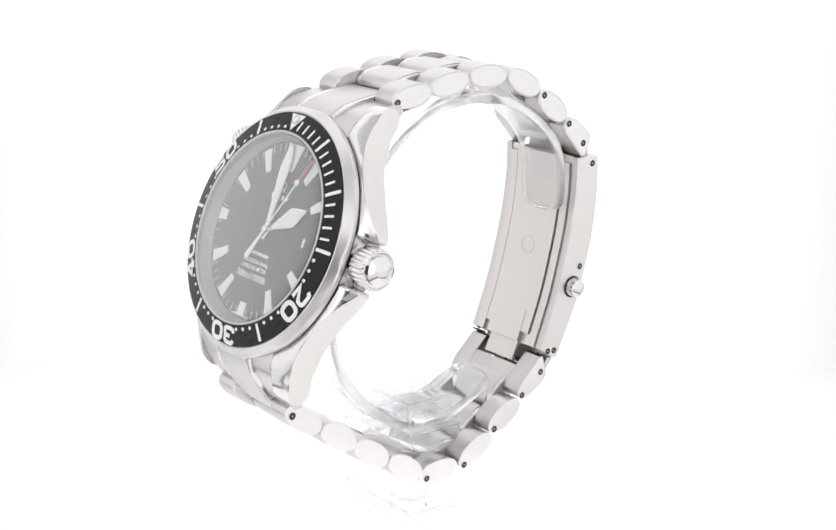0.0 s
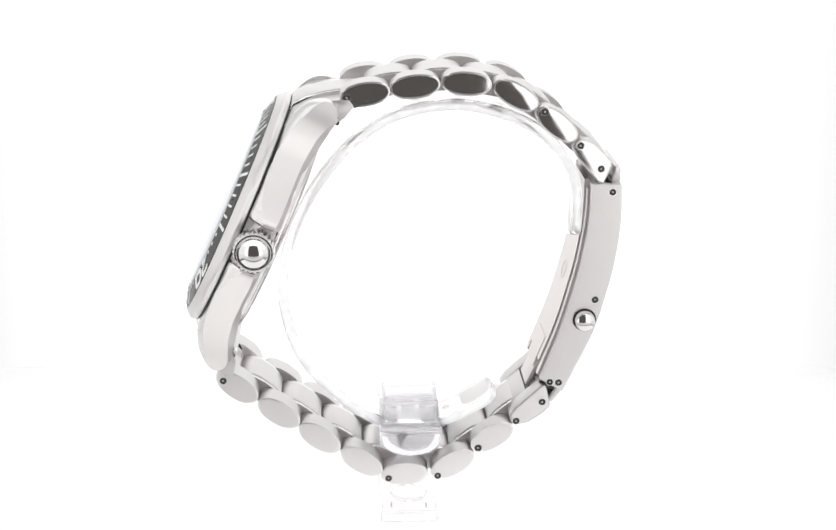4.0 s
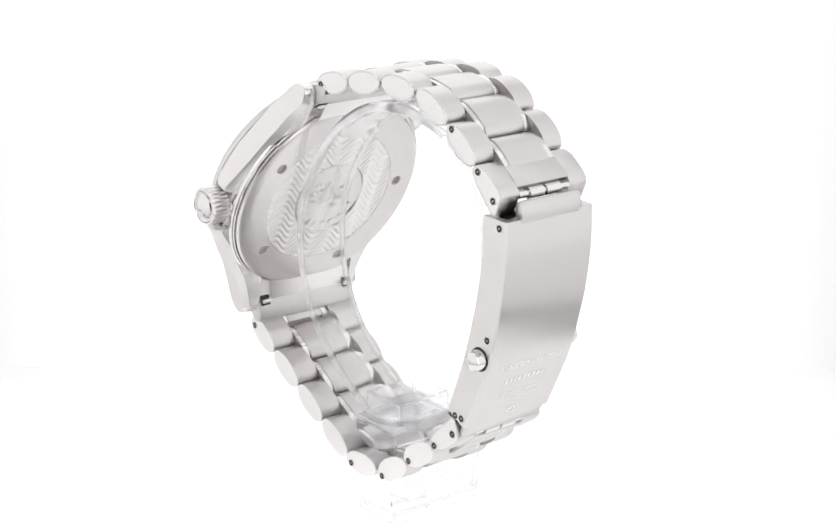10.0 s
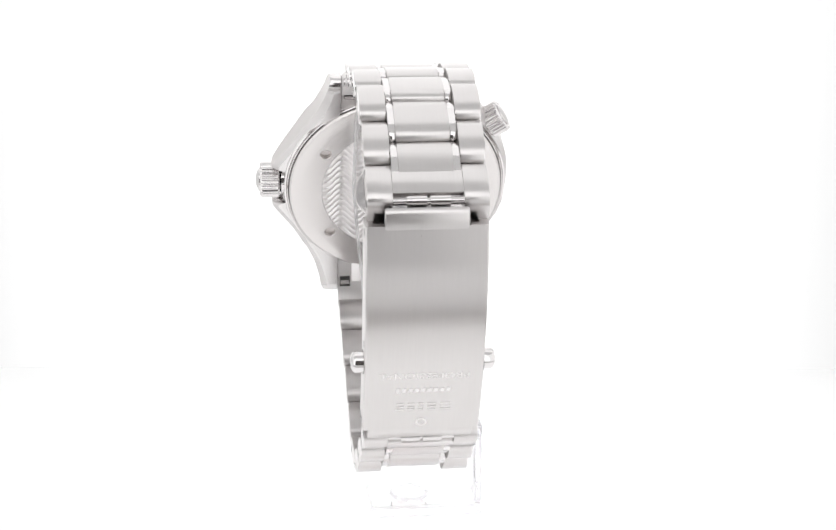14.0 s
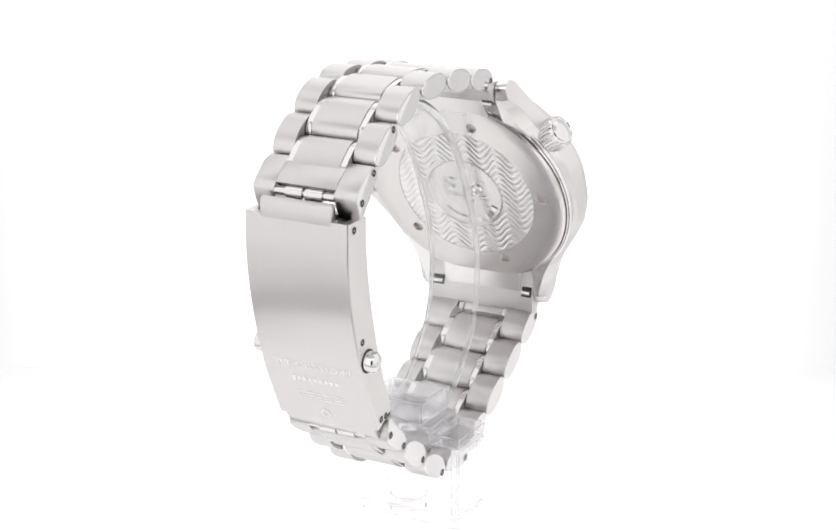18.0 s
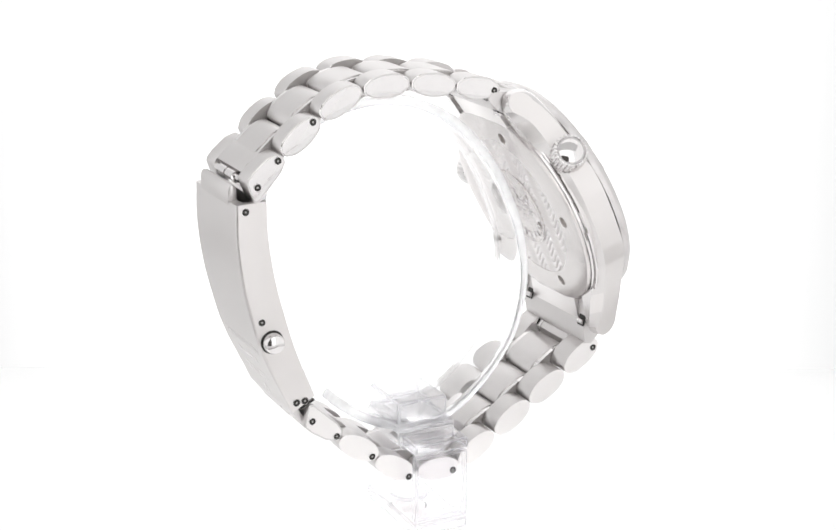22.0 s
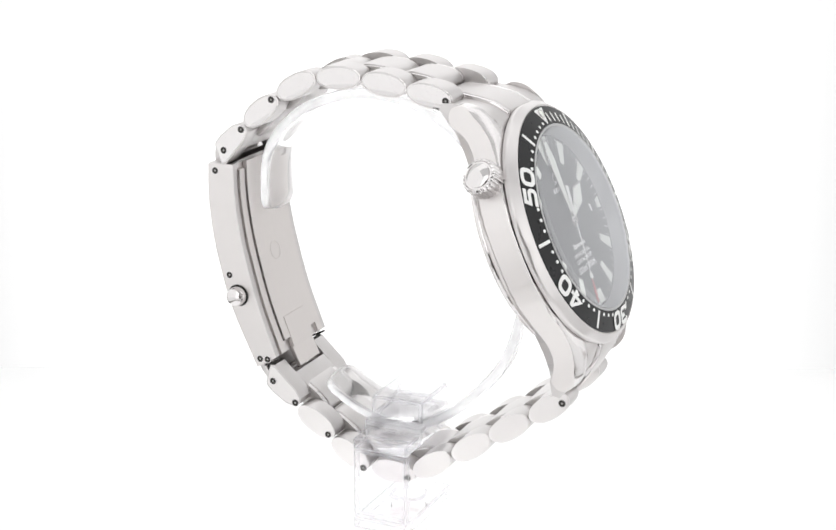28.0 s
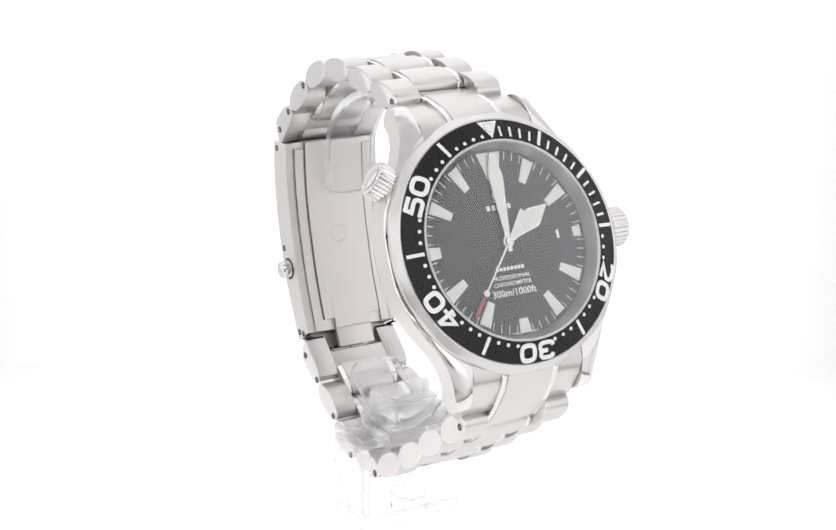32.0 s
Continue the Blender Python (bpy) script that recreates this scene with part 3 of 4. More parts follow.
def build_pointers():
    H = CASE @ Matrix.Translation((0, 0, 0))
    hub = part("hand_hub", lathe([(0.95, DZ + 0.2), (0.95, DZ + 0.62), (0.7, DZ + 0.66), (0.62, DZ + 1.05), (0.3, DZ + 1.1), (0, DZ + 1.1)], H, 32), POLISHED, watch)
    A = CASE @ Matrix.Rotation(-radians(59.8), 4, "Z")
    z = DZ + 0.35
    hour = part("hour_hand", plate([(-0.45, -1.0), (0.45, -1.0), (0.55, 2.0), (1.7, 6.0), (1.65, 6.5), (0.0, 9.9), (-1.65, 6.5), (-1.7, 6.0), (-0.55, 2.0)], z, z + 0.12, A, 0.05),
                POLISHED, watch, "broad arrow-shaped steel hour hand")
    part("luminous_fill", plate([(-0.8, 3.75), (0.8, 3.75), (1.4, 5.95), (1.35, 6.4), (0.0, 9.2), (-1.35, 6.4), (-1.4, 5.95)], z + 0.12, z + 0.17, A), LUME, hour)
    part("luminous_fill", plate([(-0.28, 1.1), (0.28, 1.1), (0.68, 3.5), (-0.68, 3.5)], z + 0.12, z + 0.17, A), LUME, hour)
    z = DZ + 0.55
    minute = part("minute_hand", plate([(-0.42, -1.6), (0.42, -1.6), (0.55, 2.0), (1.32, 10.2), (0.6, 13.5), (0.0, 14.1), (-0.6, 13.5), (-1.32, 10.2), (-0.55, 2.0)], z, z + 0.12,
                                       Matrix.Scale(MM, 4), 0.05), POLISHED, watch, "sword-shaped steel minute hand")
    part("luminous_fill", plate([(-0.36, 1.4), (0.36, 1.4), (1.1, 10.1), (0.42, 13.3), (-0.42, 13.3), (-1.1, 10.1)], z + 0.12, z + 0.17, Matrix.Scale(MM, 4)), LUME, minute)
    z = DZ + 0.8
    S = Matrix.Scale(MM, 4)
    bm = plate([(-0.45, -5.7), (0.45, -5.7), (0.55, -5.3), (0.17, 0.0), (0.11, 8.9), (-0.11, 8.9), (-0.17, 0.0), (-0.55, -5.3)], z, z + 0.1, S)
    sec = part("second_hand", bm, PRINT, watch, "white seconds hand with a round dot and red tip")
    part("hand_boss", lathe([(0, z + 0.24), (0.55, z + 0.2), (0.62, z), (0.0, z)], S, 24), POLISHED, sec)
    part("hand_dot", lathe([(0, z + 0.16), (0.5, z + 0.16), (0.55, z), (0, z)], S @ Matrix.Translation((0, 9.4, 0)), 24), LUME, sec)
    part("hand_tip", plate([(-0.14, 9.9), (0.14, 9.9), (0.3, 11.2), (0.22, 13.6), (0, 13.9), (-0.22, 13.6), (-0.3, 11.2)], z, z + 0.1, S), RED, sec, "red painted tip")
    return minute, sec


def build_caseback():
    part("caseback_ring", lathe([(16.0, -8.2), (19.95, -8.2), (20.0, -8.42), (19.9, -8.62), (19.62, -8.72), (19.5, -8.6), (19.42, -8.95), (19.3, -9.05), (19.18, -8.9), (18.3, -8.55)], CASE, 120),
         POLISHED, watch, "polished steps round the case back")
    # Groove floor coloured dark, as shade round the case back.
    part("back_groove", lathe([(18.6, -8.86), (19.24, -8.86), (19.24, -8.9), (18.6, -8.9)], CASE, 96, True), GROOVE, watch, "dark ring painted as shade in the case back groove")
    bm = bmesh.new()
    B = CASE @ Matrix.Rotation(math.pi, 4, "Y")     # z points out of the back
    zc, n = 9.75, 120
    R0, R1, low_z = 7.3, 13.25, zc - 0.34

    def at(r, i, z=zc):
        a = radians(3 * i)
        return Vector((r * math.sin(a), r * math.cos(a), z))

    def strip(r0, z0, r1, z1, skip=()):
        for i in range(n):
            if i not in skip:
                bm.faces.new([bm.verts.new(B @ q) for q in (at(r0, i, z0), at(r0, i + 1, z0), at(r1, i + 1, z1), at(r1, i, z1))])
    pits = [deg // 3 % n for deg in (87, 15, -57, -129, -201)]
    near = {(p + k) % n for p in pits for k in (-2, -1, 0, 1)}
    for r0, z0, r1, z1 in ((R1 - 0.12, low_z, R1, zc), (R1, zc, 13.6, zc), (16.4, zc, 18.2, zc), (18.2, zc, 18.75, 9.62), (18.75, 9.62, 19.05, 9.35), (19.05, 9.35, 19.12, 8.5)):
        strip(r0, z0, r1, z1)
    strip(13.6, zc, 16.4, zc, near)
    for p in pits:
        c = at(15.0, p)
        edge = [at(13.6, p + k / 2) for k in range(-4, 5)] + [at(13.6 + 0.7 * k, p + 2) for k in (1, 2, 3)] + \
               [at(16.4, p - k / 2) for k in range(-4, 5)] + [at(16.4 - 0.7 * k, p - 2) for k in (1, 2, 3)]
        ways = [(q - c).normalized() for q in edge]
        rows = [edge, [c + w * 1.02 for w in ways], [c + w * 0.92 - Vector((0, 0, 0.1)) for w in ways], [c + w * 0.85 - Vector((0, 0, 0.75)) for w in ways]]
        loops = [[bm.verts.new(B @ q) for q in row] for row in rows]
        for u, v in zip(loops, loops[1:]):
            for i in range(len(u)):
                k = (i + 1) % len(u)
                bm.faces.new((u[i], u[k], v[k], v[i]))
        bm.faces.new(loops[-1])
    bmesh.ops.remove_doubles(bm, verts=bm.verts, dist=1e-6)
    back = part("caseback", bm, BACK, watch, "satin steel case back with wave relief", 20)
    back.data.materials.append(INNER)
    away = B.inverted()
    for f in back.data.polygons:
        q = away @ f.center
        if q.z < zc - 0.04 and 13.6 < math.hypot(q.x, q.y) < 16.4:
            f.material_index = 1
    # wave relief sunk between an outer and an inner circle
    nr, na = 60, 800
    wave = bmesh.new()
    grid = []
    for i in range(nr + 1):
        r = R0 - 0.1 + (R1 - R0 + 0.05) * i / nr
        ring = []
        for j in range(na):
            u, v = r * math.cos(2 * math.pi * j / na), r * math.sin(2 * math.pi * j / na)
            c = 0.5 + 0.5 * math.cos(2 * math.pi * (v - 1.15 * math.cos(2 * math.pi * (u + 9.7) / 5.73)) / 1.25)
            ring.append(wave.verts.new(B @ Vector((u, v, low_z + 0.1 + 0.2 * (1 - (1 - c) ** 3.2)))))
        grid.append(ring)
    for p, q in zip(grid, grid[1:]):
        for j in range(na):
            wave.faces.new((p[j], p[(j + 1) % na], q[(j + 1) % na], q[j]))
    part("wave_relief", wave, RELIEF, back, "rows of raised wavy lines", 80)
    part("medallion", lathe([(7.3, zc - 0.36), (7.3, zc + 0.04), (7.1, zc + 0.1), (6.9, zc - 0.14), (0, zc - 0.14)], B, 72), BACK, back, "round medallion with worn relief")
    # plain raised shapes where emblem and words stand
    E = B @ Matrix.Translation((0, 0, zc - 0.14))
    for x, y, r, w in ((-2.9, 0.6, 1.0, 0.42), (-2.7, 2.5, 0.8, 0.38), (2.3, 1.4, 0.85, 0.36), (1.2, 0.2, 0.55, 0.3)):
        part("emblem_shape", lathe([(r - w, 0), (r - w * 0.5, 0.26), (r, 0.32), (r + w * 0.5, 0.24), (r + w, 0)], E @ Matrix.Translation((x, y, 0)), 24, True), POLISHED, back)
    for x, y, a, b in ((-0.6, 3.1, 1.3, 0.5), (-1.2, -0.9, 1.2, 0.45), (3.6, 2.4, 0.5, 0.9), (3.3, -0.6, 1.0, 0.4), (0.2, 1.6, 0.5, 0.9), (0.9, -1.8, 0.9, 0.4)):
        lump = bmesh.new()
        loft([[E @ Vector((x + u * k, y + v * k, hh)) for u, v in oval(a, b, 14, 2)] for k, hh in ((1, 0), (0.85, 0.2), (0.55, 0.3), (0.15, 0.33))], True, lump)
        part("emblem_shape", lump, POLISHED, back, "", 60)
    for i in range(9):
        a = 180 + (i - 4) * 15.5
        part("raised_mark", plate([(-0.5, -0.55), (0.5, -0.55), (0.42, 0.55), (-0.42, 0.55)], 0, 0.22, turned(E, a, 5.8), 0.08), POLISHED, back)


Link = namedtuple("Link", "y z ang half")
TOP = [Link(7.55, 26.6, 171, 9.9), Link(-0.35, 27.75, 173, 9.7), Link(-8.55, 28.15, -176, 9.5), Link(-16.4, 26.2, -151, 9.3), Link(-23.15, 21.4, -141, 9.15)]
TOP_END = Link(-29.3, 15.7, -136, 9.1)
LOW = [Link(28.9, -22.3, -143, 9.9), Link(22.1, -27.0, -146, 9.8), Link(15.4, -31.6, -145, 9.6), Link(8.4, -36.0, -147, 9.5), Link(1.2, -38.5, 178, 9.4),
       Link(-7.0, -36.8, 151, 9.3), Link(-13.6, -32.1, 150, 9.2)]
LOW_END = Link(-20.3, -26.9, 143, 9.1)


def link_frame(y, z, ang):
    """x along the width, y along the bracelet, z out of the ring."""
    t = Vector((0, math.cos(radians(ang)), math.sin(radians(ang))))
    n = Vector((1, 0, 0)).cross(t)
    x = Vector((1, 0, 0))
    if n.dot(Vector((0, y + 4, z + 5))) < 0:
        n, x = -n, -x
    return frame_of(x, t, n, (X0, y, z))


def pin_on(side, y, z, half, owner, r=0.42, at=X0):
    """A screw pin on a flat dark disc that paints the shade of its hole on a link's flank."""
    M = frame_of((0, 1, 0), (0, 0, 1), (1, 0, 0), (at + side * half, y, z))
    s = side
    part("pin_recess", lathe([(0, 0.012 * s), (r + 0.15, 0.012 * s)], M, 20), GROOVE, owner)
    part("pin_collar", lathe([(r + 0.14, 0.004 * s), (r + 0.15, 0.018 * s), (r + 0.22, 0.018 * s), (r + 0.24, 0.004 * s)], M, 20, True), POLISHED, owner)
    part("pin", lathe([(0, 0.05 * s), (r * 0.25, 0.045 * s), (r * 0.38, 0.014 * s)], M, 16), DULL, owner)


def domed(outline, s, half, M, rise=1.0):
    """A thin, slightly domed face that closes the side of a link."""
    bm = bmesh.new()
    rings = [[M @ Vector((s * (half + (h if h < 0.02 else 0.012 + (h - 0.012) * rise)), a * k, b * k)) for a, b in outline] for k, h in ((1.0, -0.02), (0.995, 0.012), (0.8, 0.045), (0.5, 0.075), (0.2, 0.088))]
    return loft(rings, True, bm)


def outer_link(L, hole=None, first=False, side=None):
    M = link_frame(L.y, L.z, L.ang)
    for s in (-1, 1):
        xa, xb = sorted((s * 5.28, s * L.half))
        ob = part("outer_link", prism(oval(4.02, 1.95, 28, 2.15), xa, xb, M, 0.16), BRUSHED, watch, "brushed steel outer link")
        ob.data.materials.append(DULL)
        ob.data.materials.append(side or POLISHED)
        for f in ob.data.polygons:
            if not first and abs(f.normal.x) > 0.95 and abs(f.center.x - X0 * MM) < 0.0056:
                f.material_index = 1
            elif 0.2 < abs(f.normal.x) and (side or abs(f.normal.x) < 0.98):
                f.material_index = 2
        part("flank", domed(oval(3.72, 1.65, 28, 2.15), s, L.half, M, 0.1 if side else 1.0), side or LINK_SIDE, ob, "link flank", 50)
        if hole:
            w = M.to_3x3() @ Vector((s, 0, 0))
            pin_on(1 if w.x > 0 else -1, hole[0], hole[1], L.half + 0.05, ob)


def centre_link(y, z, ang, half_len=4.0, thick=1.86):
    M = link_frame(y, z, ang)
    ob = part("centre_link", prism(oval(half_len, thick, 28, 2.6), -4.15, 4.15, M, 0.2), BRUSHED, watch, "brushed steel centre link")
    for s in (-1, 1):
        xa, xb = sorted((s * 4.17, s * 5.18))
        es = part("edge_strip", prism(oval(half_len - 0.1, thick - 0.14, 28, 2.6), xa, xb, M, 0.3), POLISHED, ob, "polished edge strip")
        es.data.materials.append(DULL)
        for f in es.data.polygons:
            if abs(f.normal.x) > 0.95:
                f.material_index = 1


def build_bracelet():
    holes = {0: (10.45, 26.0), 4: (-21.1, 23.5)}
    for i, L in enumerate(TOP):
        outer_link(L, holes.get(i), i == 0)
    holes = {0: (31.15, -21.1), 4: (3.85, -39.2), 5: (-4.45, -38.9), 6: (-11.25, -34.0)}
    # Lower flanks take paler satin steel, so their brightness is put into the material.
    for i, L in enumerate(LOW):
        outer_link(L, holes.get(i), i == 0, SATIN)
    for chain, end in ((TOP, TOP_END), (LOW, LOW_END)):
        full = chain + [end]
        for a, b in zip(full, full[1:]):
            d = Vector((b.y - a.y, b.z - a.z))
            centre_link((a.y + b.y) / 2, (a.z + b.z) / 2, math.degrees(math.atan2(d.y, d.x)), d.length * 0.5 - 0.06)
    # end pieces between the lugs
    for s in (1, -1):
        body = [(16.8, -3.1), (19.8, -3.5), (21.8, -5.1), (23.4, -7.35), (24.5, -9.3), (25.2, -10.9), (24.5, -12.0), (22.2, -11.4), (20.3, -9.8), (17.0, -8.6)]
        end = part("end_piece", prism([(s * a, b) for a, b in body], -10.05, 10.05, CASE, 0.12), BRUSHED, watch, "brushed steel end piece between the lugs")
        top = [(16.8, -3.0), (20.2, -3.1), (22.2, -4.7), (24.0, -7.2), (25.4, -9.4), (26.4, -11.4), (26.8, -12.5), (26.3, -13.3), (25.2, -13.0), (24.2, -11.0), (23.0, -8.6), (20.0, -5.2), (17.0, -4.0)]
        part("raised_centre", prism([(s * a, b) for a, b in top], -4.15, 4.15, CASE, 0.12), BRUSHED, end)
        for q in (-1, 1):
            xa, xb = sorted((q * 4.17, q * 5.18))
            part("edge_strip", prism([(s * (a - 0.02), b - 0.1) for a, b in top], xa, xb, CASE, 0.2), POLISHED, end, "polished edge strip")
        for q in (-1, 1):
            xa, xb = sorted((q * 7.8, q * 9.7))
            # Solid dark block, painted as the shade of a pocket by the lug.
            part("lug_recess", prism([(s * a, b) for a, b in ((20.1, -9.5), (20.3, -9.95), (21.6, -11.05), (21.8, -10.4))], xa, xb, CASE, 0), GROOVE, end, "dark block painted as recess shade beside the lug")
            R = CASE @ Matrix.Translation((0, s * 21.0, -10.6)) @ Matrix.Rotation(radians(90), 4, "Y")
            part("bar_end", lathe([(0, xa + 0.15), (0.45, xa + 0.15), (0.45, xb - 0.1), (0, xb - 0.1)], R, 16), POLISHED, end, "end of a spring bar")
        for q in (-1, 1):
            xa, xb = sorted((q * 5.25, q * 9.9))
            # Solid dark strip in place of the shaded gap behind the link.
            part("end_gap", prism([(s * a, b) for a, b in ((24.9, -11.3), (25.6, -12.3), (25.0, -13.0), (24.3, -12.1))], xa, xb, CASE, 0.05), GROOVE, end, "dark strip painted as gap shade behind the first link")
        inner = [(16.5, -8.6), (21.0, -9.6), (21.0, -10.4), (16.9, -9.6)]
        part("end_tab", prism([(s * a, b) for a, b in inner], -7.5, 7.5, CASE, 0.1), SATIN, end)
    # links that join the clasp, each with an open slot and a spring bar
    side = [(-4.3, -0.3), (-3.9, 0.9), (-2.2, 1.7), (0.8, 1.9), (2.3, 1.68), (2.75, 1.3), (3.3, 0.0), (4.05, -1.9), (3.4, -2.3), (-2.4, -1.7), (-3.9, -1.1)]
    for L, pins in ((TOP_END, ((-27.0, 17.95), (-30.45, 14.1))), (LOW_END, ((-17.6, -29.25), (-21.9, -25.9)))):
        M = link_frame(L.y, L.z, L.ang)
        body = part("clasp_link", prism([(-4.3, -0.3), (-3.9, 0.9), (-2.2, 1.7), (0.3, 1.9), (1.5, 1.82), (1.6, 0.9), (0.6, 0.5), (0.4, -1.9), (-2.4, -1.7), (-3.9, -1.1)], -5.3, 5.3, M, 0.1),
                    BRUSHED, watch, "brushed steel link joined to the clasp by a spring bar")
        for s in (-1, 1):
            xa, xb = sorted((s * 5.3, s * L.half))
            arm = part("link_arm", prism(side, xa, xb, M, 0.14), BRUSHED, body)
            # Lower arms likewise use the paler, rougher steel in place of bright reflections.
            part("flank", domed([(a * 0.93, b * 0.86) for a, b in side], s, L.half, M, 0.5 if L is TOP_END else 0.1), LINK_SIDE if L is TOP_END else SATIN, arm, "link flank", 50)
            w = M.to_3x3() @ Vector((s, 0, 0))
            for y, z in pins:
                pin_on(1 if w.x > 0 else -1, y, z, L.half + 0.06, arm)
        T = M @ Matrix.Translation((0, 2.4, 0.85)) @ Matrix.Rotation(radians(90), 4, "Y")
        part("spring_bar", lathe([(0.6, -5.3), (0.6, -3.3), (0.92, -3.25), (0.92, -0.25), (0.6, -0.2), (0.6, 0.2), (0.92, 0.25), (0.92, 3.25), (0.6, 3.3), (0.6, 5.3)], T, 20),
             POLISHED, body, "polished two-part spring bar")


IN = spline([(0, -28.9, 11.7), (0, -28.75, 6.0), (0, -27.9, -0.3), (0, -26.65, -5.8), (0, -24.55, -13.2), (0, -21.35, -21.6)], 25)
OUT = spline([(0, -33.9, 11.5), (0, -34.0, 5.6), (0, -33.3, -1.0), (0, -32.1, -6.6), (0, -29.9, -14.0), (0, -25.25, -24.0)], 25)


CX = X0 - 0.35
CLASP = frame_of((1, 0, 0), (0, 1, 0), (0, 0, 1), (CX, 0, 0))


def build_clasp():
    secs = []
    for p, q in zip(IN, OUT):
        def at(x, f):
            v = p.lerp(q, f)
            return CLASP @ Vector((x, v.y, v.z))
        secs.append([at(-7.9, 0), at(-9.2, 0), at(-9.22, 0.55), at(-9.2, 0.93), at(-9.1, 0.98), at(-8.9, 1.0), at(8.9, 1.0), at(9.1, 0.98), at(9.2, 0.93), at(9.22, 0.55), at(9.2, 0), at(7.9, 0),
                     at(7.9, 0.7), at(-7.9, 0.7)])
    cover = part("clasp_cover", loft(secs), BRUSHED, watch, "brushed curved steel clasp cover", 12)
    cover.data.materials.append(FLANK)
    for f in cover.data.polygons:
        if abs(f.normal.x) > 0.9:
            f.material_index = 1

    def strip(name, x0, x1, k0, k1, off, thick, material, label="", owner=cover):
        ss = []
        for k in range(k0, k1 + 1):
            p, q = IN[k], OUT[k]
            n = (q - p).normalized()
            a, b = p + n * off, p + n * (off + thick)
            ss.append([CLASP @ Vector((x, v.y, v.z)) for x, v in ((x0, a), (x1, a), (x1, b), (x0, b))])
        return part(name, loft(ss), material, owner, label)
    strip("tray_bottom", -7.87, 7.87, 0, 24, 0.2, 0.8, FLANK, "shaded bottom of the clasp tray")
    strip("inner_plate", -7.6, -5.95, 1, 24, -0.35, 0.6, INNER, "satin inner folding plate")
    strip("inner_plate", 5.95, 7.6, 1, 24, -0.35, 0.6, INNER, "satin inner folding plate")
    blade = strip("fold_blade", -5.6, 5.6, 0, 23, -0.6, 0.75, INNER, "satin folding blade with an embossed ring", watch)
    strip("blade_end", -3.6, 3.6, 21, 24, -0.68, 0.8, INNER, "narrower tongue of the folding blade", blade)
    k = 14
    n = (OUT[k] - IN[k]).normalized()
    t = (IN[k + 1] - IN[k]).normalized()
    c = IN[k] - n * 0.61
    E = frame_of((1, 0, 0), t, -n, (CX, c.y, c.z))
    part("embossed_ring", lathe([(1.45, 0), (1.5, 0.06), (1.65, 0.06), (1.7, 0)], E, 32, True), INNER, blade)
    # hinge tab at the lower end, bridge at the upper end
    q, p = OUT[24], OUT[22]
    d = (q - p).normalized()
    n = (OUT[24] - IN[24]).normalized()
    n = (n - d * n.dot(d)).normalized()
    M = frame_of((1, 0, 0), d, n, (CX, q.y, q.z))
    part("lower_lip", prism([(-1.5, -1.3), (2.2, -1.5), (2.9, -1.4), (3.0, -1.0), (2.4, -0.5), (0.5, -0.12), (-1.5, -0.1)], -8.3, 8.3, M, 0.4), BRUSHED, cover)
    for a, b in ((-9.1, -8.2), (8.2, 9.1)):
        # Dark strips put the shade between clasp and link into colour.
        part("lower_gap", box(a, b, 0.02, 0.3, -4.3, -1.6, M, 0.05), GROOVE, cover, "dark strip painted as gap shade between clasp and link")
    # Dark strip painted as the shadow line below the lip.
    part("lip_gap", box(-6.2, 6.2, 2.85, 3.12, -1.9, -1.15, M, 0.05), GROOVE, cover, "dark strip painted as shade under the clasp lip")
    part("blade_hinge", box(-3.6, 3.6, -0.6, 3.0, -4.9, -4.1, M, 0.15), INNER, blade)
    q, p = OUT[0], OUT[2]
    d = (q - p).normalized()
    n = (OUT[0] - IN[0]).normalized()
    n = (n - d * n.dot(d)).normalized()
    M = frame_of((1, 0, 0), d, n, (CX, q.y, q.z))
    part("upper_bridge", prism([(-0.6, 0.06), (0.3, 0.22), (1.6, 0.3), (2.3, 0.15), (2.7, -0.25), (2.6, -0.9), (1.9, -1.2), (-0.6, -1.3)], -6.3, 6.3, M, 0.35), BRUSHED, cover)
    # pushers and pins
    for s in (-1, 1):
        P = frame_of((0, 1, 0), (0, 0, 1), (1, 0, 0), (CX + s * 9.2, -28.5, -11.3))
        # Flat dark disc, painted shade round the pusher.
        part("pusher_recess", lathe([(0, 0.05 * s), (1.95, 0.05 * s)], P, 32), GROOVE, cover)
        part("pusher", lathe([(1.65, -0.5 * s), (1.65, 1.3 * s), (1.45, 1.65 * s), (0.9, 1.9 * s), (0, 2.0 * s)], P, 36), POLISHED, cover, "polished round release pusher")
        for y, z in ((-32.4, 10.35), (-30.15, -7.85), (-23.05, -22.2), (-24.5, -22.3)):
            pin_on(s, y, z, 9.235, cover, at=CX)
    # raised writing near the lower end

    def on(kf):
        i = int(kf)
        c = OUT[i].lerp(OUT[i + 1], kf - i)
        t = (OUT[i + 1] - OUT[i]).normalized()
        n = Vector((1, 0, 0)).cross(t)
        n = n if n.y < 0 else -n
        x = t.cross(n)
        return frame_of(x, t, n, (CX, c.y, c.z))
    part("writing", letters("PROFESSIONAL", 14.0, 1.15, on(18.8), 0.04), POLISHED, cover, "raised lettering")
    M = on(20.25)
    for i in range(9):
        x = -4.3 + i * 0.98
        part("raised_mark", plate([(x, -0.4), (x + 0.62, -0.4), (x + 0.74, 0.4 + 0.3 * (i == 8)), (x + 0.12, 0.4 + 0.3 * (i == 8))], -0.02, 0.05, M), POLISHED, cover)
    M = on(21.8)
    for x, w in ((-4.4, 2.0), (-2.2, 1.8), (-0.2, 1.1), (1.1, 1.5), (2.8, 1.6)):
        bar = bmesh.new()
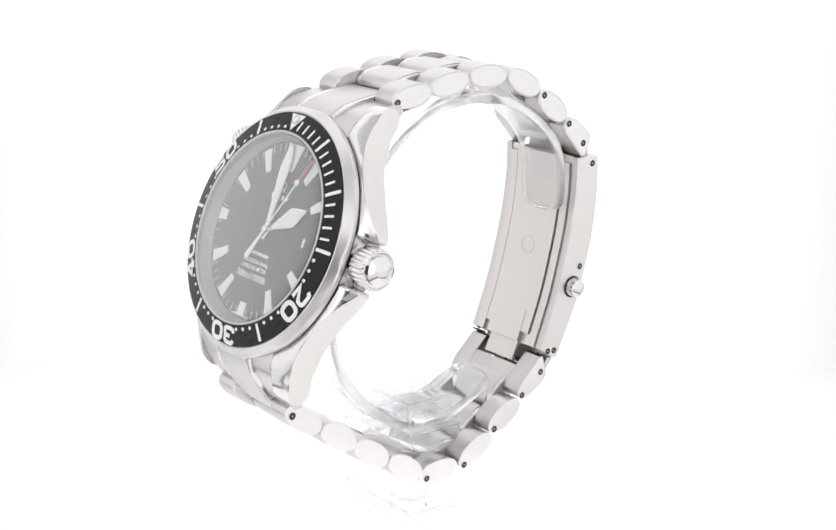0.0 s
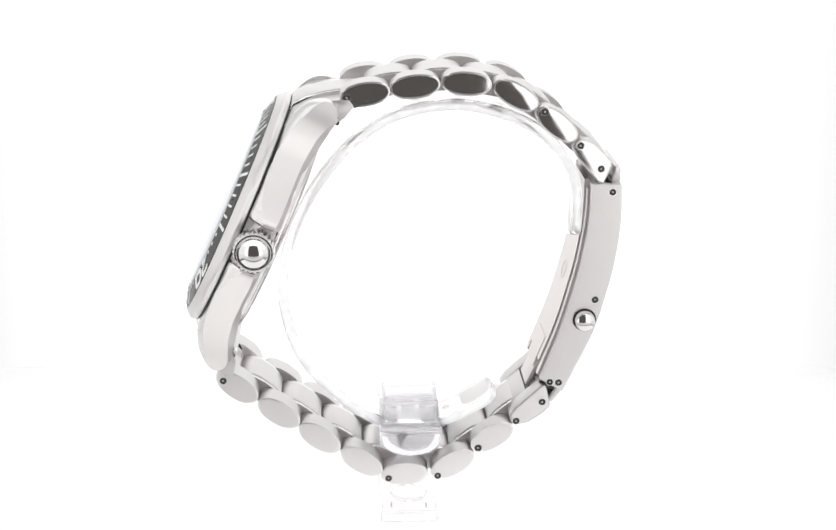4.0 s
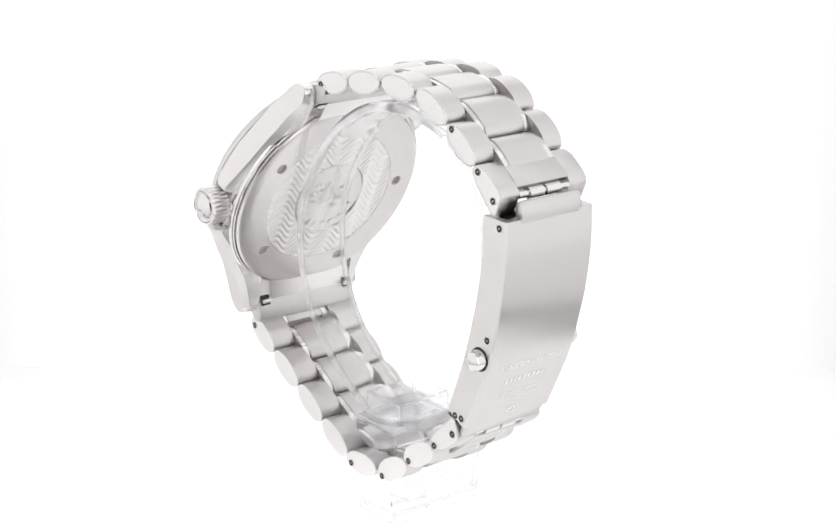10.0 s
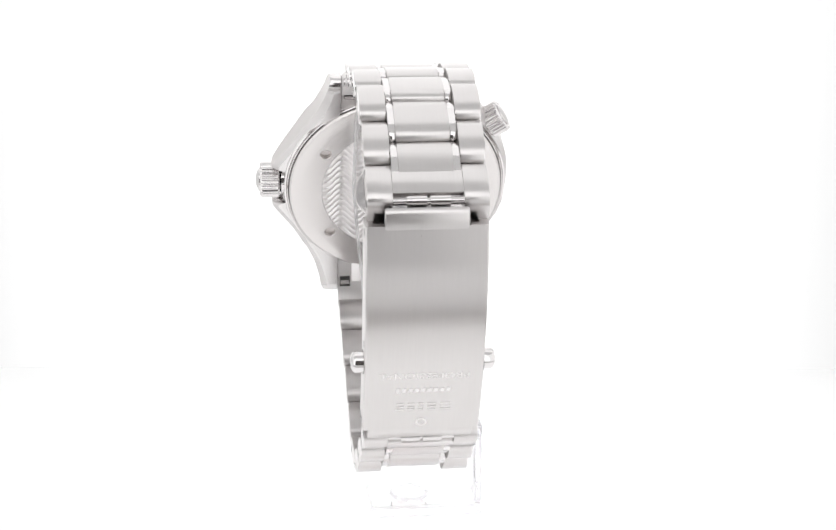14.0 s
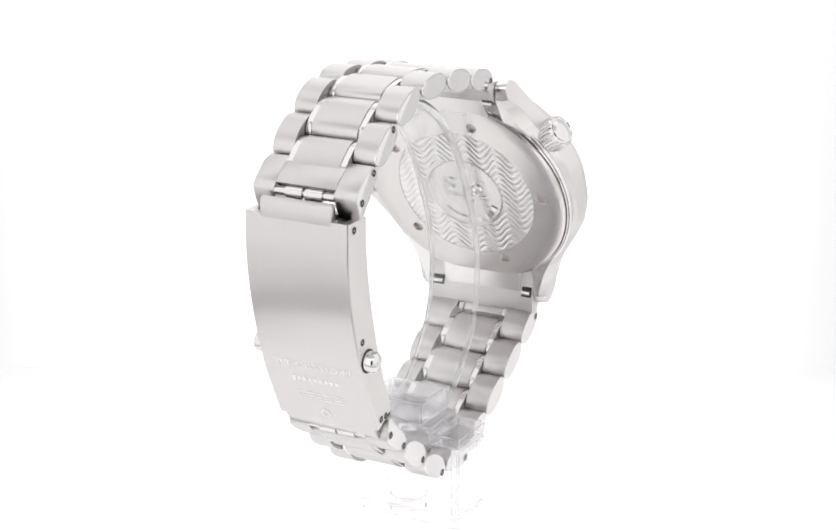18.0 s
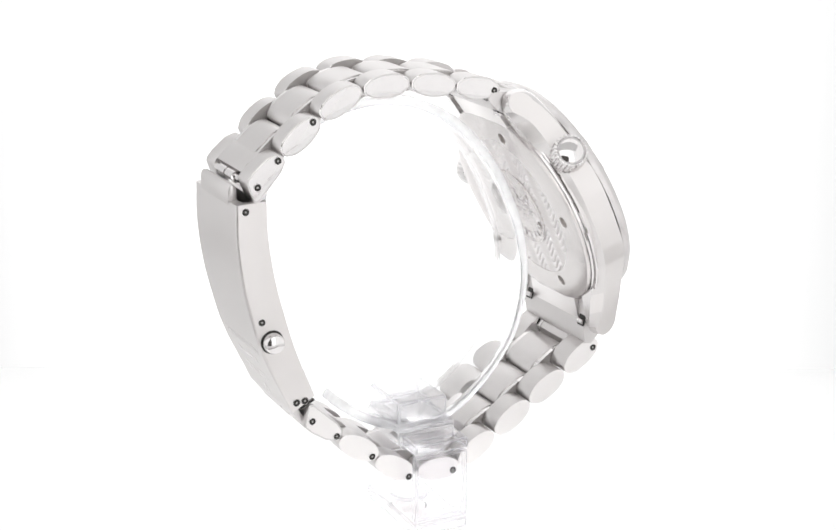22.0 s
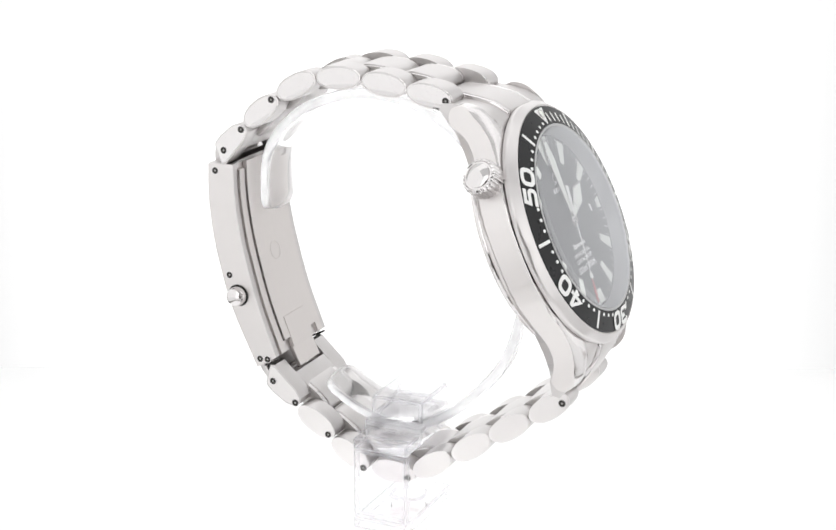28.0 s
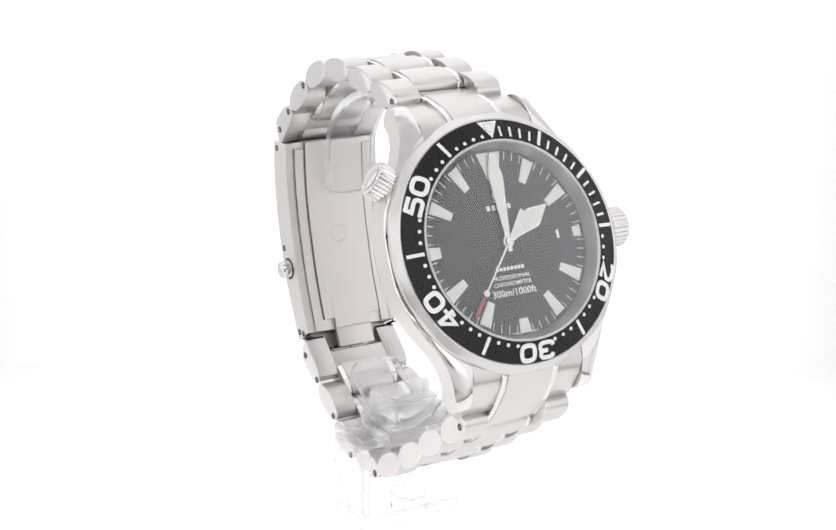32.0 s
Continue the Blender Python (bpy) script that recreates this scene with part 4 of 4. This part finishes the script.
        for q in (-0.75, 0.0, 0.55):
            prism([(q, -0.02), (q + 0.22, -0.02), (q + 0.22, 0.05), (q, 0.05)], x, x + w * 0.82, M, 0.015, 1, bar)
        part("raised_mark", bar, POLISHED, cover)
    M = on(23.3)
    part("raised_mark", lathe([(0.6, -0.02), (0.6, 0.05), (0.9, 0.05), (0.9, -0.02)], M, 24, True), POLISHED, cover)


build_case()
build_bezel()
build_dial()
minute_hand, second_hand = build_pointers()
build_caseback()
build_bracelet()
build_clasp()

# ---- the clear stand ----
stand = thing("watch_stand", "clear acrylic cuff stand that holds the watch upright", "stand")


def build_stand():
    mid = spline([(0, -26.9, 2.0), (0, -27.0, 7.0), (0, -26.4, 12.2), (0, -23.6, 17.0), (0, -18.8, 21.0), (0, -13.0, 23.3), (0, -6.3, 24.3), (0, 1.8, 22.9), (0, 9.0, 18.6), (0, 14.8, 12.0),
                  (0, 18.9, 4.2), (0, 20.9, -3.0), (0, 20.9, -10.5), (0, 18.2, -18.8), (0, 12.0, -26.2), (0, 5.2, -30.9), (0, 0.0, -32.0), (0, -5.5, -31.0), (0, -10.5, -28.8), (0, -14.4, -26.2)], 221)
    cen = Vector((0, -3, -4))
    secs = []
    for i, p in enumerate(mid):
        t = (mid[min(i + 1, 220)] - mid[max(i - 1, 0)]).normalized()
        n = Vector((1, 0, 0)).cross(t)
        n = n if n.dot(p - cen) > 0 else -n
        e = max(0.0, 1 - min(i, 220 - i) / 5)
        w = 1.9 + 3.0 * math.sqrt(1 - e * e)
        h = 0.85
        lean = max(-3.0, min(0.0, -0.088 * (p.z + 30)))
        secs.append([BAND @ (p + Vector((x + lean, 0, 0)) + n * o) for x, o in
                     ((-w + 0.5, -h), (w - 0.5, -h), (w - 0.12, -h + 0.2), (w, -0.3), (w, 0.3), (w - 0.12, h - 0.2), (w - 0.5, h), (-w + 0.5, h), (-w + 0.12, h - 0.2), (-w, 0.3), (-w, -0.3), (-w + 0.12, -h + 0.2))])
    cuff = part("cuff", loft(secs), CUFF, stand, "clear C-shaped plastic cuff", 40)
    cuff.data.materials.append(CUFF_EDGE)
    for f in cuff.data.polygons:
        if f.index % 12 not in (0, 6) or f.index >= 12 * 220:
            f.material_index = 1
    part("clip_block", box(-5.6, 5.6, -4.7, 4.7, -31.0, -27.0, BAND, 0.5), BLOCK, stand, "clear clip block")
    prof = [(-5.3, -33.2)] + [(5.3 * math.cos(a), -33.2 - 3.0 * math.sin(a)) for a in [math.pi * k / 10 for k in range(9, 0, -1)]] + [(5.3, -33.2), (5.3, -32.0), (-5.3, -32.0)]
    for za, zb in ((-31.5, -31.1), (-31.95, -31.6)):
        part("block_rib", box(-7.0, 7.0, -5.3, 5.3, za, zb, BAND, 0.15), BLOCK, stand)
    part("saddle", prism(prof, -7.2, 7.2, BAND, 0.3), BLOCK, stand)
    part("side_bridge", box(7.3, 12.6, -4.8, 5.1, -34.2, -32.2, BAND, 0.4), ACRYLIC, stand)
    part("side_arm", box(11.0, 12.6, -4.8, 5.1, -46.6, -34.3, BAND, 0.5), ACRYLIC, stand)
    part("foot_plate", box(-6.8, 12.6, -4.9, 5.1, -48.8, -46.7, BAND, 0.5), ACRYLIC, stand)
    A = Matrix.Scale(MM, 4)
    part("peg", lathe([(0, -46.0), (2.9, -46.0), (3.3, -46.3), (3.3, -46.6), (0, -46.6)], A, 40), ACRYLIC, stand)
    part("post", lathe([(0, -48.9), (3.2, -48.9), (3.2, -73.0), (9.0, -74.0), (9.0, -75.0), (0, -75.0)], A, 40), POST, stand)
    for ob in stand.children:
        ob.visible_shadow = False
        if ob is not cuff:
            # Small edge faces take the tinted mix that paints faint outlines.
            ob.data.materials.append(FAINT_EDGE)
            for f in ob.data.polygons:
                n = sorted(abs(c) for c in f.normal)
                if n[2] < 0.985 and f.area < 1.2e-5:
                    f.material_index = 1


build_stand()

TURN = [(0, 128.02), (2, 110.32), (4, 92.59), (6, 74.98), (8, 57.54), (10, 40.24), (12, 23.01), (14, 5.79), (16, -11.48), (18, -28.79), (20, -46.11),
        (22, -63.38), (24, -80.55), (26, -97.57), (28, -114.5), (30, -131.54), (32, -149.13)]


def motions():
    """The turntable carries watch and stand round; the seconds hand runs."""
    rows = [(t, pose(0, 0, AXIS, 0, 0, a)) for t, a in TURN]
    walk(watch, rows)
    walk(stand, rows)
    base = CASE.copy()
    rot = base.to_3x3()
    rot.normalize()
    seat = Matrix.Translation(base.translation) @ rot.to_4x4()
    walk(second_hand, [(t, seat @ Matrix.Rotation(-radians(26.0 + 6.04 * t), 4, "Z")) for t in (0, 8, 16, 24, 32)])
    walk(minute_hand, [(t, seat @ Matrix.Rotation(-radians(-2.2 + 0.1 * t), 4, "Z")) for t in (0, 16, 32)])


motions()
